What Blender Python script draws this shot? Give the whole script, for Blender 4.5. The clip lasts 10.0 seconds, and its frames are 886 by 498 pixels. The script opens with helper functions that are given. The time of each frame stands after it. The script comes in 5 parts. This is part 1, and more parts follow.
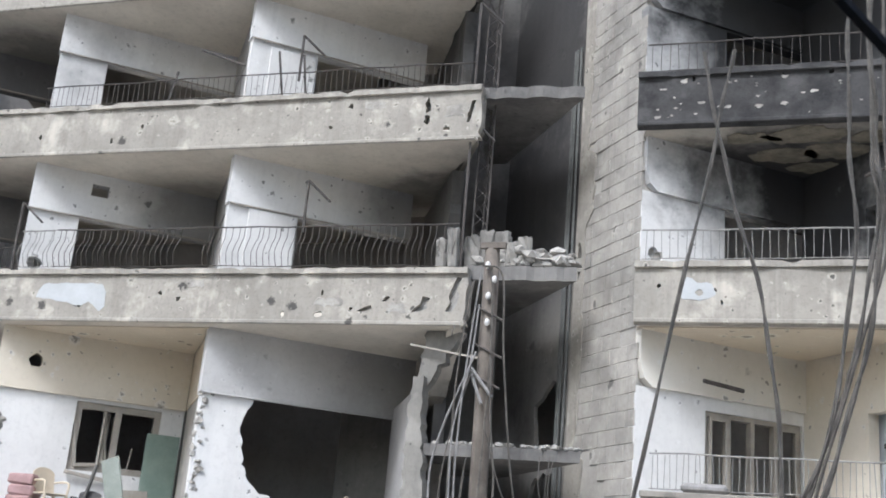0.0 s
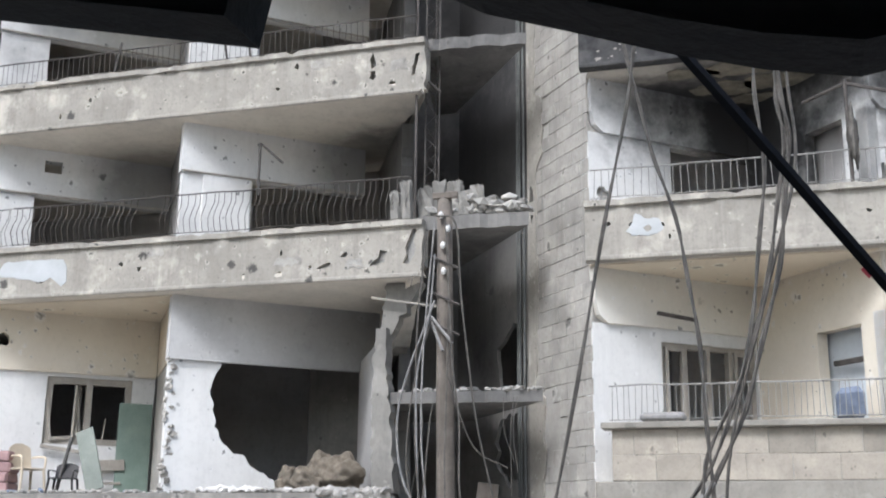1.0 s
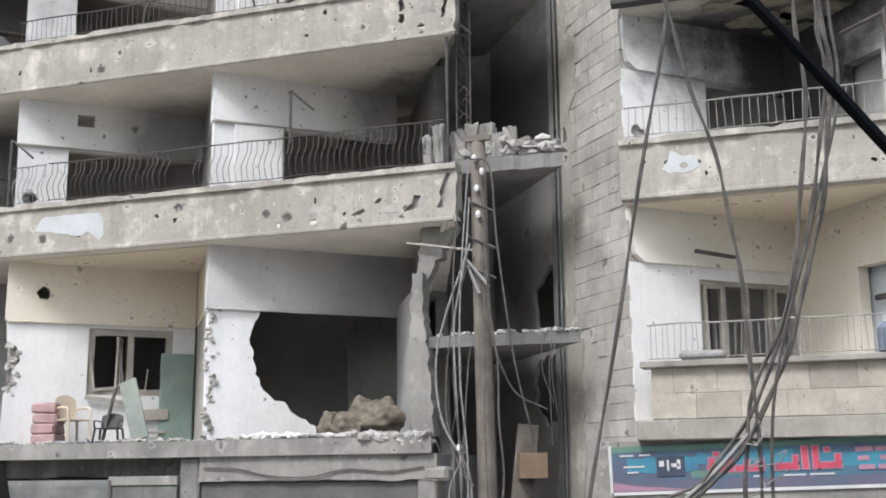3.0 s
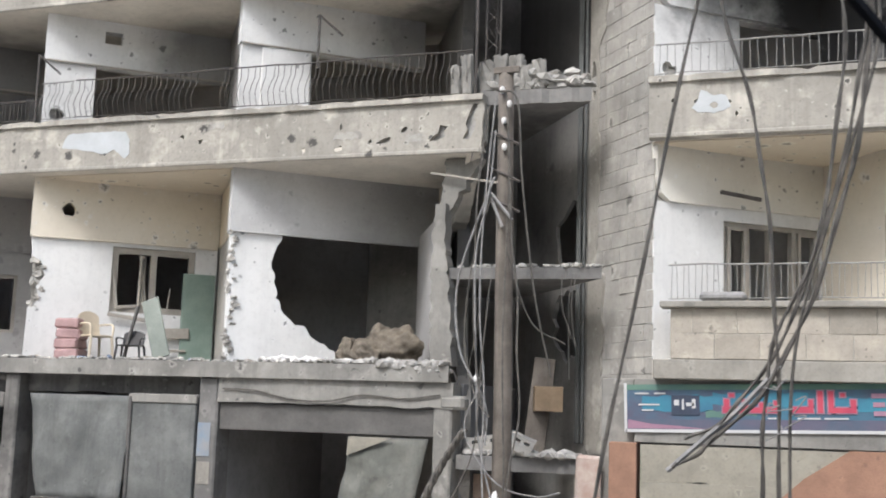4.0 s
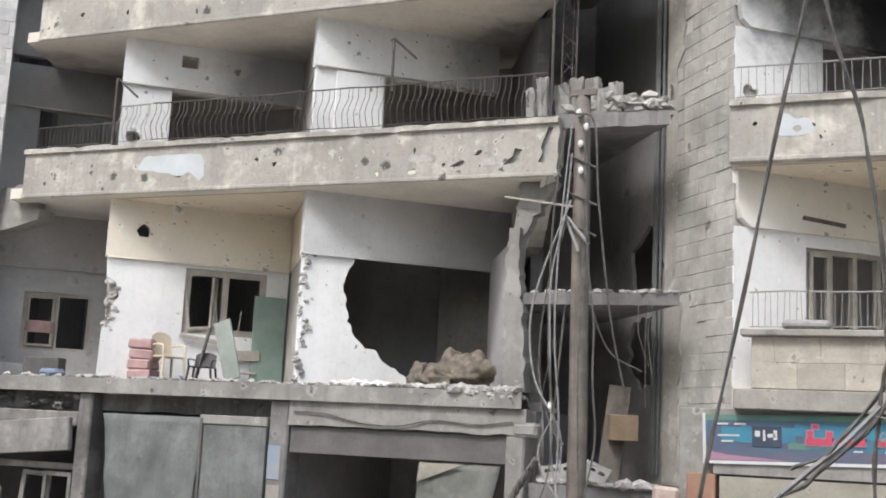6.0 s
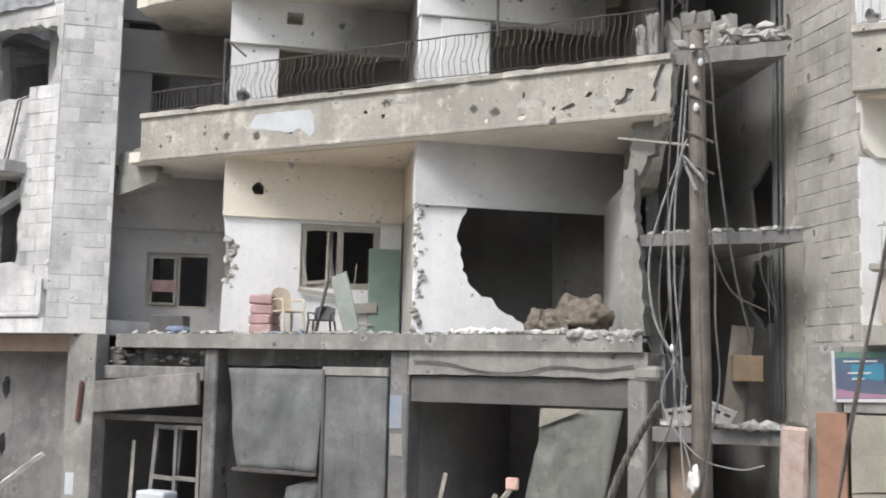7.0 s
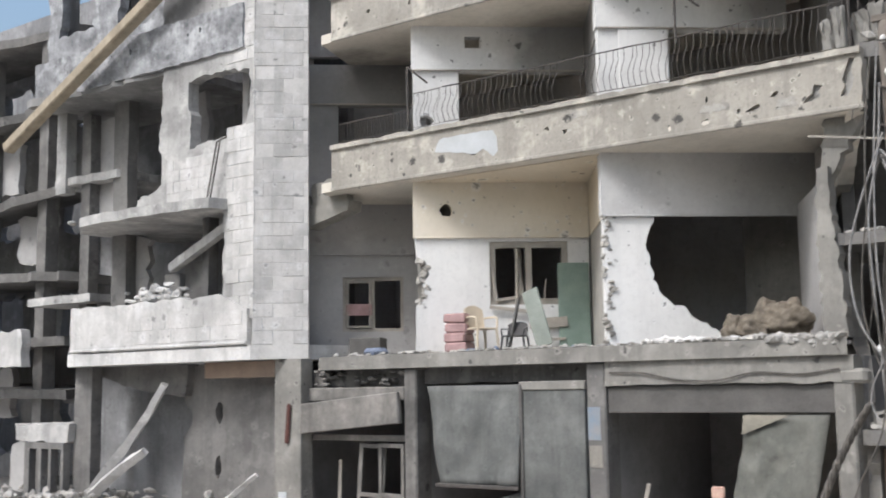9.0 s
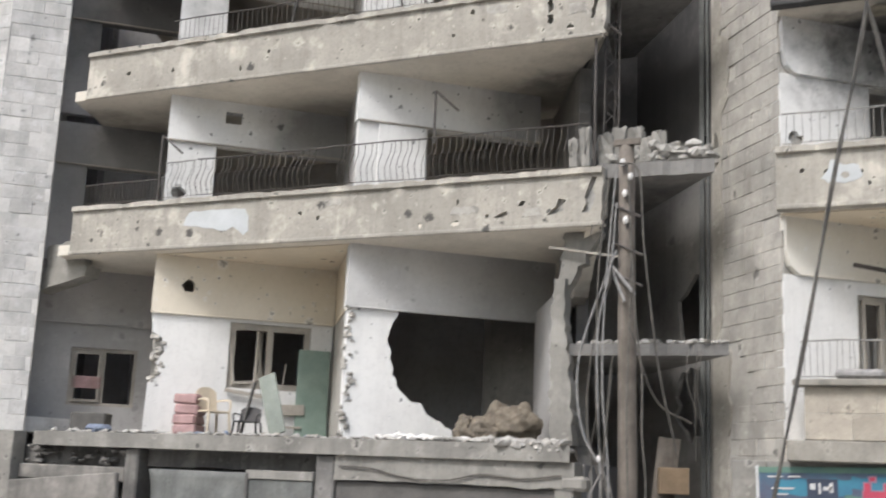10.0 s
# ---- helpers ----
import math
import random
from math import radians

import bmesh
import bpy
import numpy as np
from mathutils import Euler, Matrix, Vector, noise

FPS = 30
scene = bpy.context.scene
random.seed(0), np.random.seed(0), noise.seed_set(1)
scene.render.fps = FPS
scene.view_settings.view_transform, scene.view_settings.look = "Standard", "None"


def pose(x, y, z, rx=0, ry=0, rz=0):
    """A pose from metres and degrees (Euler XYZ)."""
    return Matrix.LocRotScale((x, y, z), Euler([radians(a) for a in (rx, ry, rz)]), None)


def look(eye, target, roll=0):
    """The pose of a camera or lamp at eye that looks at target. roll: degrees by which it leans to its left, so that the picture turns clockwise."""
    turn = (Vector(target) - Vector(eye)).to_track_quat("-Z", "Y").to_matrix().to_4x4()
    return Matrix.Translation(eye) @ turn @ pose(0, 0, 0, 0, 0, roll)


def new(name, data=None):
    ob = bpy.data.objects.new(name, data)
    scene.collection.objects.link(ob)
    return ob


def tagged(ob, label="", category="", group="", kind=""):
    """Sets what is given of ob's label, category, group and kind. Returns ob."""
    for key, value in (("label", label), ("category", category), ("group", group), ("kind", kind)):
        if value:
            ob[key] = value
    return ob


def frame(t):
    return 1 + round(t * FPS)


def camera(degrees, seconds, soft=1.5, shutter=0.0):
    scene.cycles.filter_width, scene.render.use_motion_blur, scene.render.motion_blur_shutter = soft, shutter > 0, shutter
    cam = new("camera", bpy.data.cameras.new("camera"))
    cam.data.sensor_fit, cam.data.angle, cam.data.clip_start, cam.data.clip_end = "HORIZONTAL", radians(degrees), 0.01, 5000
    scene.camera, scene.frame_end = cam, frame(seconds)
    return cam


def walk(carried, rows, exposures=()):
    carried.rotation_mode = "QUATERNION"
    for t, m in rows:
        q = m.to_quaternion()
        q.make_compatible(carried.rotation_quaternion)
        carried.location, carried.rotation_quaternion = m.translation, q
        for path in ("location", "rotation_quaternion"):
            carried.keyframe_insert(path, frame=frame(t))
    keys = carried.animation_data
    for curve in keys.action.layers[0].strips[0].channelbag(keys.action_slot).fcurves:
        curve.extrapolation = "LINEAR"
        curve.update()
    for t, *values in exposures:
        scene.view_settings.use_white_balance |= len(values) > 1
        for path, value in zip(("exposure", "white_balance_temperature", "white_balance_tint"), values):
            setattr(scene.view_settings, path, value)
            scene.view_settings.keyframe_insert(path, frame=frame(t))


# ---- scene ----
cam = camera(42.73, 10.0, soft=1.8, shutter=0.35)
PATH = [
    (0.0, pose(-0.031, 0.159, 2.939, 106.88, -4.74, 16.87)),
    (0.5, pose(0.191, 0.100, 2.920, 106.48, -1.96, 17.59)),
    (1.0, pose(0.256, -0.087, 2.881, 104.37, -0.55, 16.33)),
    (1.5, pose(0.244, -0.030, 2.883, 102.39, -0.28, 17.40)),
    (2.0, pose(0.238, -0.005, 2.897, 103.50, 1.93, 19.15)),
    (2.5, pose(0.238, -0.027, 2.899, 102.13, 1.00, 18.67)),
    (2.7, pose(0.214, -0.031, 2.899, 101.75, 0.73, 18.45)),
    (3.8, pose(0.254, -0.075, 2.899, 99.56, -0.74, 18.88)),
    (4.0, pose(0.191, -0.049, 2.915, 97.97, -1.75, 19.01)),
    (4.5, pose(0.011, 0.038, 2.917, 97.60, -3.22, 19.88)),
    (5.0, pose(-0.075, 0.080, 2.890, 98.92, -4.16, 20.50)),
    (5.2, pose(-0.109, 0.106, 2.877, 99.47, -3.94, 20.57)),
    (6.3, pose(-0.015, 0.072, 2.888, 98.79, -1.68, 23.56)),
    (6.5, pose(-0.104, 0.099, 2.893, 98.13, -1.20, 25.30)),
    (7.0, pose(-0.184, 0.090, 2.893, 96.37, -1.25, 27.67)),
    (7.5, pose(-0.236, 0.050, 2.914, 95.69, -1.33, 30.80)),
    (8.0, pose(-0.245, -0.049, 2.905, 96.09, -0.06, 34.01)),
    (8.5, pose(-0.262, -0.098, 2.878, 96.79, 2.47, 37.70)),
    (9.0, pose(-0.211, -0.221, 2.865, 97.12, 0.85, 36.97)),
    (9.5, pose(-0.227, 0.006, 2.917, 99.18, -0.63, 29.57)),
    (10.0, pose(-0.111, 0.112, 2.931, 101.64, -2.44, 24.22)),
]
walk(cam, PATH, exposures=[(0.0, 0.62, 5500, 10), (2.5, 0.6, 5650, 10), (4.5, 0.6, 5800, 10), (7.5, 0.58, 5800, 10), (9.0, 0.48, 5800, 10), (10.0, 0.54, 5900, 10)])

# ---- daylight: thin overcast, soft sun from the street side ----
world = bpy.data.worlds.new("overcast_sky")
scene.world = world
world.use_nodes = True
wn = world.node_tree
sky = wn.nodes.new("ShaderNodeTexSky")
sky.sky_type = "NISHITA"
sky.sun_disc = False
sky.sun_elevation = radians(53)
sky.sun_rotation = radians(192)
sky.air_density = 1.6
sky.dust_density = 6.0
wn.links.new(sky.outputs[0], wn.nodes["Background"].inputs[0])
wn.nodes["Background"].inputs[1].default_value = 0.13
sun_data = bpy.data.lights.new("sun", "SUN")
sun_data.energy, sun_data.angle, sun_data.color = 1.8, radians(14), (1.0, 0.96, 0.9)
sun = new("sun", sun_data)
sun.matrix_world = look((-15, -17, 46), (-8, 17, 5))


# ---- materials ----
def surf(name, c1, c2, scale=1.2, patch=0.0, vary=0.0, rough=0.9, bump=0.25, pits=0.0, darkened=(), stain=0.35, metal=0.0, spec=0.3, streak=0.0):
    m = bpy.data.materials.new(name)
    m.use_nodes = True
    n, l = m.node_tree.nodes, m.node_tree.links
    b = n["Principled BSDF"]
    b.inputs["Roughness"].default_value = rough
    b.inputs["Metallic"].default_value = metal
    b.inputs["Specular IOR Level"].default_value = spec
    geo = n.new("ShaderNodeNewGeometry")
    pos = geo.outputs["Position"]

    def noise_at(s, detail, rough_=0.6, vec=None):
        t = n.new("ShaderNodeTexNoise")
        t.inputs["Scale"].default_value, t.inputs["Detail"].default_value, t.inputs["Roughness"].default_value = s, detail, rough_
        l.new(vec or pos, t.inputs["Vector"])
        return t.outputs[0]

    def remap(v, a, b_, c, d):
        t = n.new("ShaderNodeMapRange")
        for i, x in zip((1, 2, 3, 4), (a, b_, c, d)):
            t.inputs[i].default_value = x
        l.new(v, t.inputs[0])
        return t.outputs[0]

    def math2(op, a, b_):
        t = n.new("ShaderNodeMath")
        t.operation = op
        for i, x in ((0, a), (1, b_)):
            if isinstance(x, (int, float)):
                t.inputs[i].default_value = x
            else:
                l.new(x, t.inputs[i])
        return t.outputs[0]

    def mix(fac, a, b_):
        t = n.new("ShaderNodeMix")
        t.data_type = "RGBA"
        l.new(fac, t.inputs[0])
        for i, x in ((6, a), (7, b_)):
            if isinstance(x, tuple):
                t.inputs[i].default_value = (*x, 1)
            else:
                l.new(x, t.inputs[i])
        return t.outputs[2]

    big, fine = noise_at(scale, 8, 0.65), noise_at(scale * 14, 6, 0.7)
    col = mix(remap(big, 0.35, 0.66, 0, 1), c1, c2)
    if vary:
        info = n.new("ShaderNodeObjectInfo")
        lift = n.new("ShaderNodeVectorMath")
        lift.operation = "SCALE"
        l.new(col, lift.inputs[0])
        l.new(remap(info.outputs["Random"], 0, 1, 1 - vary, 1 + vary), lift.inputs["Scale"])
        col = lift.outputs[0]
    grime = tuple(x * 0.5 for x in c2)
    col = mix(math2("MULTIPLY", remap(fine, 0.5, 0.75, 0, 1), stain), col, grime)
    if patch:
        flake = remap(noise_at(1.7, 4, 0.6), 0.54, 0.66, 0, patch)
        col = mix(flake, col, tuple(min(0.75, x * 1.45) for x in c1))
        col = mix(remap(noise_at(0.55, 4, 0.6), 0.5, 0.7, 0, 0.55), col, tuple(x * 0.62 for x in c2))
    if streak:
        sc = n.new("ShaderNodeVectorMath")
        sc.operation = "MULTIPLY"
        l.new(pos, sc.inputs[0])
        sc.inputs[1].default_value = (5, 5, 0.35)
        col = mix(math2("MULTIPLY", remap(noise_at(1.0, 6, 0.7, sc.outputs[0]), 0.5, 0.72, 0, 1), streak), col, tuple(x * 0.4 for x in c2))
    height = math2("ADD", math2("MULTIPLY", big, 0.6), fine)
    if pits:
        warp = n.new("ShaderNodeTexNoise")
        warp.inputs["Scale"].default_value, warp.inputs["Detail"].default_value = 13.0, 3.0
        l.new(pos, warp.inputs["Vector"])
        bent = n.new("ShaderNodeVectorMath")
        bent.operation = "MULTIPLY_ADD"
        l.new(warp.outputs["Color"], bent.inputs[0])
        bent.inputs[1].default_value = (0.11, 0.11, 0.11)
        l.new(pos, bent.inputs[2])
        swarm = remap(noise_at(0.8, 3, 0.6), 0.42, 0.6, 0.0, 0.14)
        for s, keep, tone in ((2.9, 0.9, 0.26), (6.5, 0.93, 0.32), (11.0, 0.94, 0.45)):
            v = n.new("ShaderNodeTexVoronoi")
            v.inputs["Scale"].default_value = s
            l.new(bent.outputs[0], v.inputs["Vector"])
            sep = n.new("ShaderNodeSeparateColor")
            l.new(v.outputs["Color"], sep.inputs[0])
            edge = math2("ADD", v.outputs["Distance"], math2("MULTIPLY", remap(fine, 0.3, 0.7, -1, 1), 0.11))
            edge = math2("ADD", edge, remap(sep.outputs[2], 0, 1, -0.05, 0.12))
            chosen = remap(math2("ADD", sep.outputs[0], swarm), keep, keep + 0.02, 0, 1)
            dot = math2("MULTIPLY", remap(edge, 0.15, 0.24, 1, 0), chosen)
            dot = math2("MULTIPLY", dot, pits)
            halo = math2("MULTIPLY", remap(edge, 0.27, 0.42, 0.55 * pits, 0), remap(sep.outputs[1], 0.5, 0.52, 0, 1))
            col = mix(math2("MULTIPLY", halo, chosen), col, tuple(min(0.8, x * 1.5) for x in c1))
            col = mix(dot, col, tuple(0.03 + tone * x * 0.62 for x in c2))
            height = math2("SUBTRACT", height, math2("MULTIPLY", dot, 2.0))
    for x, y, z, r, k in darkened:
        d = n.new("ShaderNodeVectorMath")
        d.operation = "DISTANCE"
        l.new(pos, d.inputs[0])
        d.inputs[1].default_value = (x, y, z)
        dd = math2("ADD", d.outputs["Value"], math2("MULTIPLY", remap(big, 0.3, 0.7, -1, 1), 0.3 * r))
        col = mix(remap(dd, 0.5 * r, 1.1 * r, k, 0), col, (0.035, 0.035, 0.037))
    l.new(col, b.inputs["Base Color"])
    bp = n.new("ShaderNodeBump")
    bp.inputs["Strength"].default_value, bp.inputs["Distance"].default_value = bump, 0.03
    l.new(height, bp.inputs["Height"])
    l.new(bp.outputs[0], b.inputs["Normal"])
    return m


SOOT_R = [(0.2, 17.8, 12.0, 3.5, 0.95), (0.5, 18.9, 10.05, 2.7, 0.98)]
# stairwell centres: the plaster goes darker round each of these points
STAIR_DARK = [(-4.6, 19.2, 9.8, 2.6, 0.8), (-5.6, 19.0, 6.2, 1.4, 0.8), (-4.6, 19.5, 13.0, 3.0, 0.85)]
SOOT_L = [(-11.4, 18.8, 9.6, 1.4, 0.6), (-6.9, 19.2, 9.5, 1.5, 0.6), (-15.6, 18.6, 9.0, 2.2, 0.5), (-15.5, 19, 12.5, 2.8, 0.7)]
concrete = surf("weathered_concrete", (0.275, 0.264, 0.24), (0.18, 0.173, 0.158), scale=0.9, patch=0.4, pits=0.8, streak=0.3)
parapet_plaster = surf("chipped_parapet_render", (0.385, 0.362, 0.318), (0.30, 0.282, 0.248), scale=1.3, patch=0.75, pits=0.95, streak=0.35, stain=0.5)
parapet_burnt = surf("burnt_parapet_render", (0.085, 0.083, 0.082), (0.03, 0.03, 0.031), scale=1.9, patch=0.5, stain=0.5, bump=0.5)
soffit_plaster = surf("grey_soffit_plaster", (0.68, 0.635, 0.555), (0.54, 0.505, 0.44), scale=0.7, darkened=SOOT_L + SOOT_R + STAIR_DARK[:2])
white_paint = surf("white_wall_paint", (0.735, 0.73, 0.715), (0.63, 0.625, 0.61), scale=0.8, pits=0.8, stain=0.2, darkened=SOOT_L + SOOT_R, streak=0.12, bump=0.15)
pale_cream = surf("pale_cream_wall_paint", (0.74, 0.715, 0.65), (0.66, 0.63, 0.565), scale=0.6, pits=0.7, stain=0.15)
pale_beige = surf("pale_beige_wall_paint", (0.72, 0.665, 0.565), (0.64, 0.585, 0.485), scale=0.6, pits=0.7, stain=0.15)
beige_paint = surf("cream_wall_paint", (0.66, 0.585, 0.46), (0.58, 0.51, 0.40), scale=0.6, pits=0.7, stain=0.15, bump=0.1)
grey_paint = surf("grey_wall_paint", (0.44, 0.43, 0.42), (0.34, 0.33, 0.32), scale=0.7, pits=0.3, stain=0.2, darkened=SOOT_L)
# shop interiors: room plaster in a darker tone, their dimness put into the colour
shop_dark = surf("shade_darkened_shop_plaster", (0.27, 0.265, 0.265), (0.18, 0.178, 0.178), scale=0.8)
room_dark = surf("dusty_room_plaster", (0.66, 0.645, 0.63), (0.5, 0.49, 0.48), scale=0.6)
stair_plaster = surf("dark_stairwell_plaster", (0.29, 0.275, 0.25), (0.18, 0.172, 0.16), scale=0.8, pits=0.5, darkened=STAIR_DARK, streak=0.3)
pale_mortar = surf("pale_mortar", (0.64, 0.625, 0.60), (0.5, 0.49, 0.47), scale=2)
# dark from grime, and from the slab overhang's shade worked into the tone
shop_concrete = surf("shaded_grimy_shop_concrete", (0.18, 0.172, 0.16), (0.085, 0.082, 0.078), scale=1.1, patch=0.5, pits=0.8, streak=0.5)
chipped_render = surf("chipped_pale_render", (0.47, 0.45, 0.41), (0.27, 0.255, 0.23), scale=4, patch=0.4, pits=0.9, bump=0.6)
niche_blue = surf("pale_blue_wall_paint", (0.62, 0.66, 0.70), (0.54, 0.58, 0.62), scale=0.8, stain=0.15, pits=0.3)
bare_plaster = surf("bare_pale_plaster", (0.50, 0.52, 0.53), (0.42, 0.435, 0.44), scale=1.5, stain=0.1)
# pale wall greyed by colour for shading under the soffit, with smoke deeper in
shaded_smoky_plaster = surf("shade_and_smoke_greyed_plaster", (0.58, 0.575, 0.565), (0.46, 0.455, 0.447), scale=0.8, pits=0.3, stain=0.2, darkened=[(-6.6, 19.4, 6.6, 2.2, 0.45)])
mortar = surf("block_mortar", (0.43, 0.412, 0.374), (0.33, 0.315, 0.287), scale=2)
block_grey = surf("grey_concrete_block", (0.41, 0.39, 0.352), (0.30, 0.286, 0.26), scale=1.1, vary=0.06, pits=0.7, patch=0.3, streak=0.35, bump=0.4)
block_white = surf("pale_limestone_block", (0.60, 0.588, 0.568), (0.42, 0.412, 0.397), scale=1.4, vary=0.07, patch=0.3, streak=0.3, pits=0.6)
block_sand = surf("sand_limestone_block", (0.37, 0.335, 0.28), (0.25, 0.228, 0.195), scale=1.8, vary=0.2, pits=0.6)
# plaster darkened in its base colour for the unsunlit space under the slabs
far_plaster = surf("shaded_shop_plaster", (0.22, 0.212, 0.20), (0.125, 0.121, 0.116), scale=0.8, patch=0.3, pits=0.5, streak=0.3)
far_grey = surf("smoky_grey_render", (0.30, 0.30, 0.305), (0.19, 0.19, 0.195), scale=0.7, patch=0.4, pits=0.3, streak=0.4)
ruin_white = surf("pale_ruin_render", (0.50, 0.49, 0.47), (0.30, 0.295, 0.285), scale=1.1, patch=0.4, streak=0.35, pits=0.5, darkened=[(-20.4, 16.2, 11.4, 2.0, 0.7), (-23.5, 17.0, 11.5, 2.5, 0.7)])
rubble_mat = surf("broken_concrete_rubble", (0.50, 0.483, 0.45), (0.27, 0.26, 0.24), scale=3, bump=0.5)
iron = surf("rusted_dark_iron", (0.12, 0.108, 0.10), (0.07, 0.063, 0.058), scale=6, rough=0.7, metal=0.3)
iron_white = surf("peeling_grey_iron", (0.34, 0.33, 0.31), (0.2, 0.195, 0.185), scale=6, rough=0.6)
pole_mat = surf("weathered_pole_wood", (0.20, 0.175, 0.15), (0.12, 0.105, 0.09), scale=3, streak=0.6)
cable_mat = surf("black_cable_rubber", (0.14, 0.128, 0.112), (0.06, 0.056, 0.05), scale=8, rough=0.6)
rod_black = surf("glossy_black_sheath", (0.022, 0.02, 0.02), (0.014, 0.013, 0.013), scale=6, rough=0.65, bump=0.1, spec=0.15)
cable_grey = surf("grey_cable_sheath", (0.30, 0.29, 0.28), (0.18, 0.175, 0.17), scale=8, rough=0.6)
pale_steel = surf("pale_green_grey_sheet_metal", (0.18, 0.176, 0.156), (0.108, 0.112, 0.098), scale=1.3, rough=0.8, patch=0.4, pits=0.5, streak=0.35)
steel_grey = surf("dented_grey_sheet_metal", (0.165, 0.168, 0.16), (0.098, 0.102, 0.098), scale=1.5, rough=0.8, patch=0.3, pits=0.4, streak=0.35)
sign_wood = surf("weathered_sign_board", (0.25, 0.235, 0.215), (0.13, 0.125, 0.115), scale=2, rough=0.8, patch=0.4, streak=0.4)
fascia_grey = surf("dull_grey_fascia", (0.13, 0.124, 0.116), (0.08, 0.076, 0.072), scale=1.5, rough=0.7)
green_paint = surf("faded_green_door_paint", (0.27, 0.34, 0.29), (0.20, 0.265, 0.225), scale=2, rough=0.6, stain=0.2)
steel_green = surf("faded_grey_green_paint", (0.27, 0.295, 0.26), (0.2, 0.22, 0.195), scale=2, rough=0.7)
frame_mat = surf("grey_brown_window_frame", (0.42, 0.385, 0.335), (0.29, 0.268, 0.235), scale=3, rough=0.7)
pink_plastic = surf("faded_pink_plastic", (0.44, 0.29, 0.28), (0.29, 0.19, 0.185), scale=4, rough=0.6, stain=0.3, bump=0.03)
beige_plastic = surf("beige_plastic", (0.60, 0.52, 0.40), (0.5, 0.43, 0.33), scale=4, rough=0.5, stain=0.1, bump=0.03)
dark_plastic = surf("dark_plastic", (0.05, 0.045, 0.045), (0.03, 0.03, 0.03), scale=4, rough=0.5, bump=0.03)
sofa_cloth = surf("dusty_brown_upholstery", (0.26, 0.225, 0.175), (0.13, 0.11, 0.088), scale=9, bump=0.8, stain=0.7)
cloth_blue = surf("blue_grey_cloth", (0.20, 0.24, 0.32), (0.13, 0.15, 0.20), scale=5, bump=0.4)
mattress_cloth = surf("faded_floral_ticking", (0.46, 0.39, 0.34), (0.36, 0.26, 0.22), scale=5, bump=0.4)
pink_cloth = surf("pink_patterned_fabric", (0.62, 0.47, 0.38), (0.45, 0.25, 0.2), scale=6, bump=0.3)
cardboard = surf("brown_cardboard", (0.30, 0.225, 0.15), (0.21, 0.155, 0.10), scale=3)
timber = surf("dusty_pale_timber", (0.42, 0.36, 0.27), (0.30, 0.255, 0.19), scale=3, streak=0.4)
dark_red = surf("dark_red_rag", (0.13, 0.06, 0.05), (0.07, 0.035, 0.03), scale=5, bump=0.5)
rust_paint = surf("brick_red_paint", (0.30, 0.175, 0.12), (0.22, 0.13, 0.09), scale=2, pits=0.3)
cream_metal = surf("cream_shutter_metal", (0.30, 0.28, 0.228), (0.21, 0.195, 0.16), scale=1.5, rough=0.6, pits=0.4)
asphalt = surf("dusty_street_surface", (0.50, 0.475, 0.43), (0.38, 0.36, 0.325), scale=0.5)
ceramic = surf("white_ceramic", (0.75, 0.74, 0.72), (0.6, 0.59, 0.57), scale=5, rough=0.3, bump=0.02)
banner_teal = surf("teal_printed_vinyl", (0.05, 0.155, 0.22), (0.085, 0.085, 0.125), scale=0.9, rough=0.5, stain=0.15, bump=0.05)
banner_green = surf("green_printed_vinyl", (0.12, 0.20, 0.15), (0.08, 0.15, 0.14), scale=2, rough=0.5, stain=0.15, bump=0.05)
banner_purple = surf("purple_printed_vinyl", (0.12, 0.10, 0.14), (0.07, 0.10, 0.14), scale=1.5, rough=0.5, stain=0.15, bump=0.05)
banner_cyan = surf("cyan_printed_vinyl", (0.055, 0.22, 0.29), (0.05, 0.14, 0.22), scale=1.6, rough=0.5, stain=0.15, bump=0.05)
banner_rose = surf("rose_printed_vinyl", (0.34, 0.20, 0.25), (0.24, 0.14, 0.2), scale=3, rough=0.5, stain=0.15, bump=0.03)
banner_red = surf("red_print", (0.45, 0.07, 0.10), (0.34, 0.05, 0.09), scale=3, rough=0.5, stain=0.05, bump=0.02)
banner_white = surf("white_print", (0.5, 0.5, 0.49), (0.42, 0.42, 0.42), scale=3, rough=0.5, stain=0.05, bump=0.02)
banner_dark = surf("dark_print", (0.05, 0.06, 0.09), (0.03, 0.04, 0.06), scale=3, rough=0.5, bump=0.02)
blue_mark = surf("blue_grey_poster_paper", (0.20, 0.25, 0.31), (0.27, 0.265, 0.26), scale=4, stain=0.3)

soffit_clean = surf("spalled_pale_plaster", (0.27, 0.245, 0.19), (0.12, 0.11, 0.088), scale=3.5, stain=0.6)
heap_mat = surf("grey_masonry_heap", (0.42, 0.41, 0.39), (0.22, 0.215, 0.205), scale=3, bump=0.5)
cream_stone = surf("pale_cream_stone", (0.31, 0.292, 0.255), (0.21, 0.197, 0.173), scale=1.5, pits=0.4, streak=0.2)
parapet_scorched = surf("scorched_grey_render", (0.40, 0.405, 0.415), (0.15, 0.152, 0.158), scale=2.6, pits=0.5, stain=0.6, patch=0.6, streak=0.3)
rust_faded = surf("faded_brown_paint", (0.33, 0.25, 0.19), (0.25, 0.19, 0.15), scale=2, pits=0.3)
# near-black base colour stands in for the board's unlit room side
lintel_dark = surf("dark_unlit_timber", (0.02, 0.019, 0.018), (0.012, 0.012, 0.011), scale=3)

# ---- building helpers ----
rnd = random.Random(7)
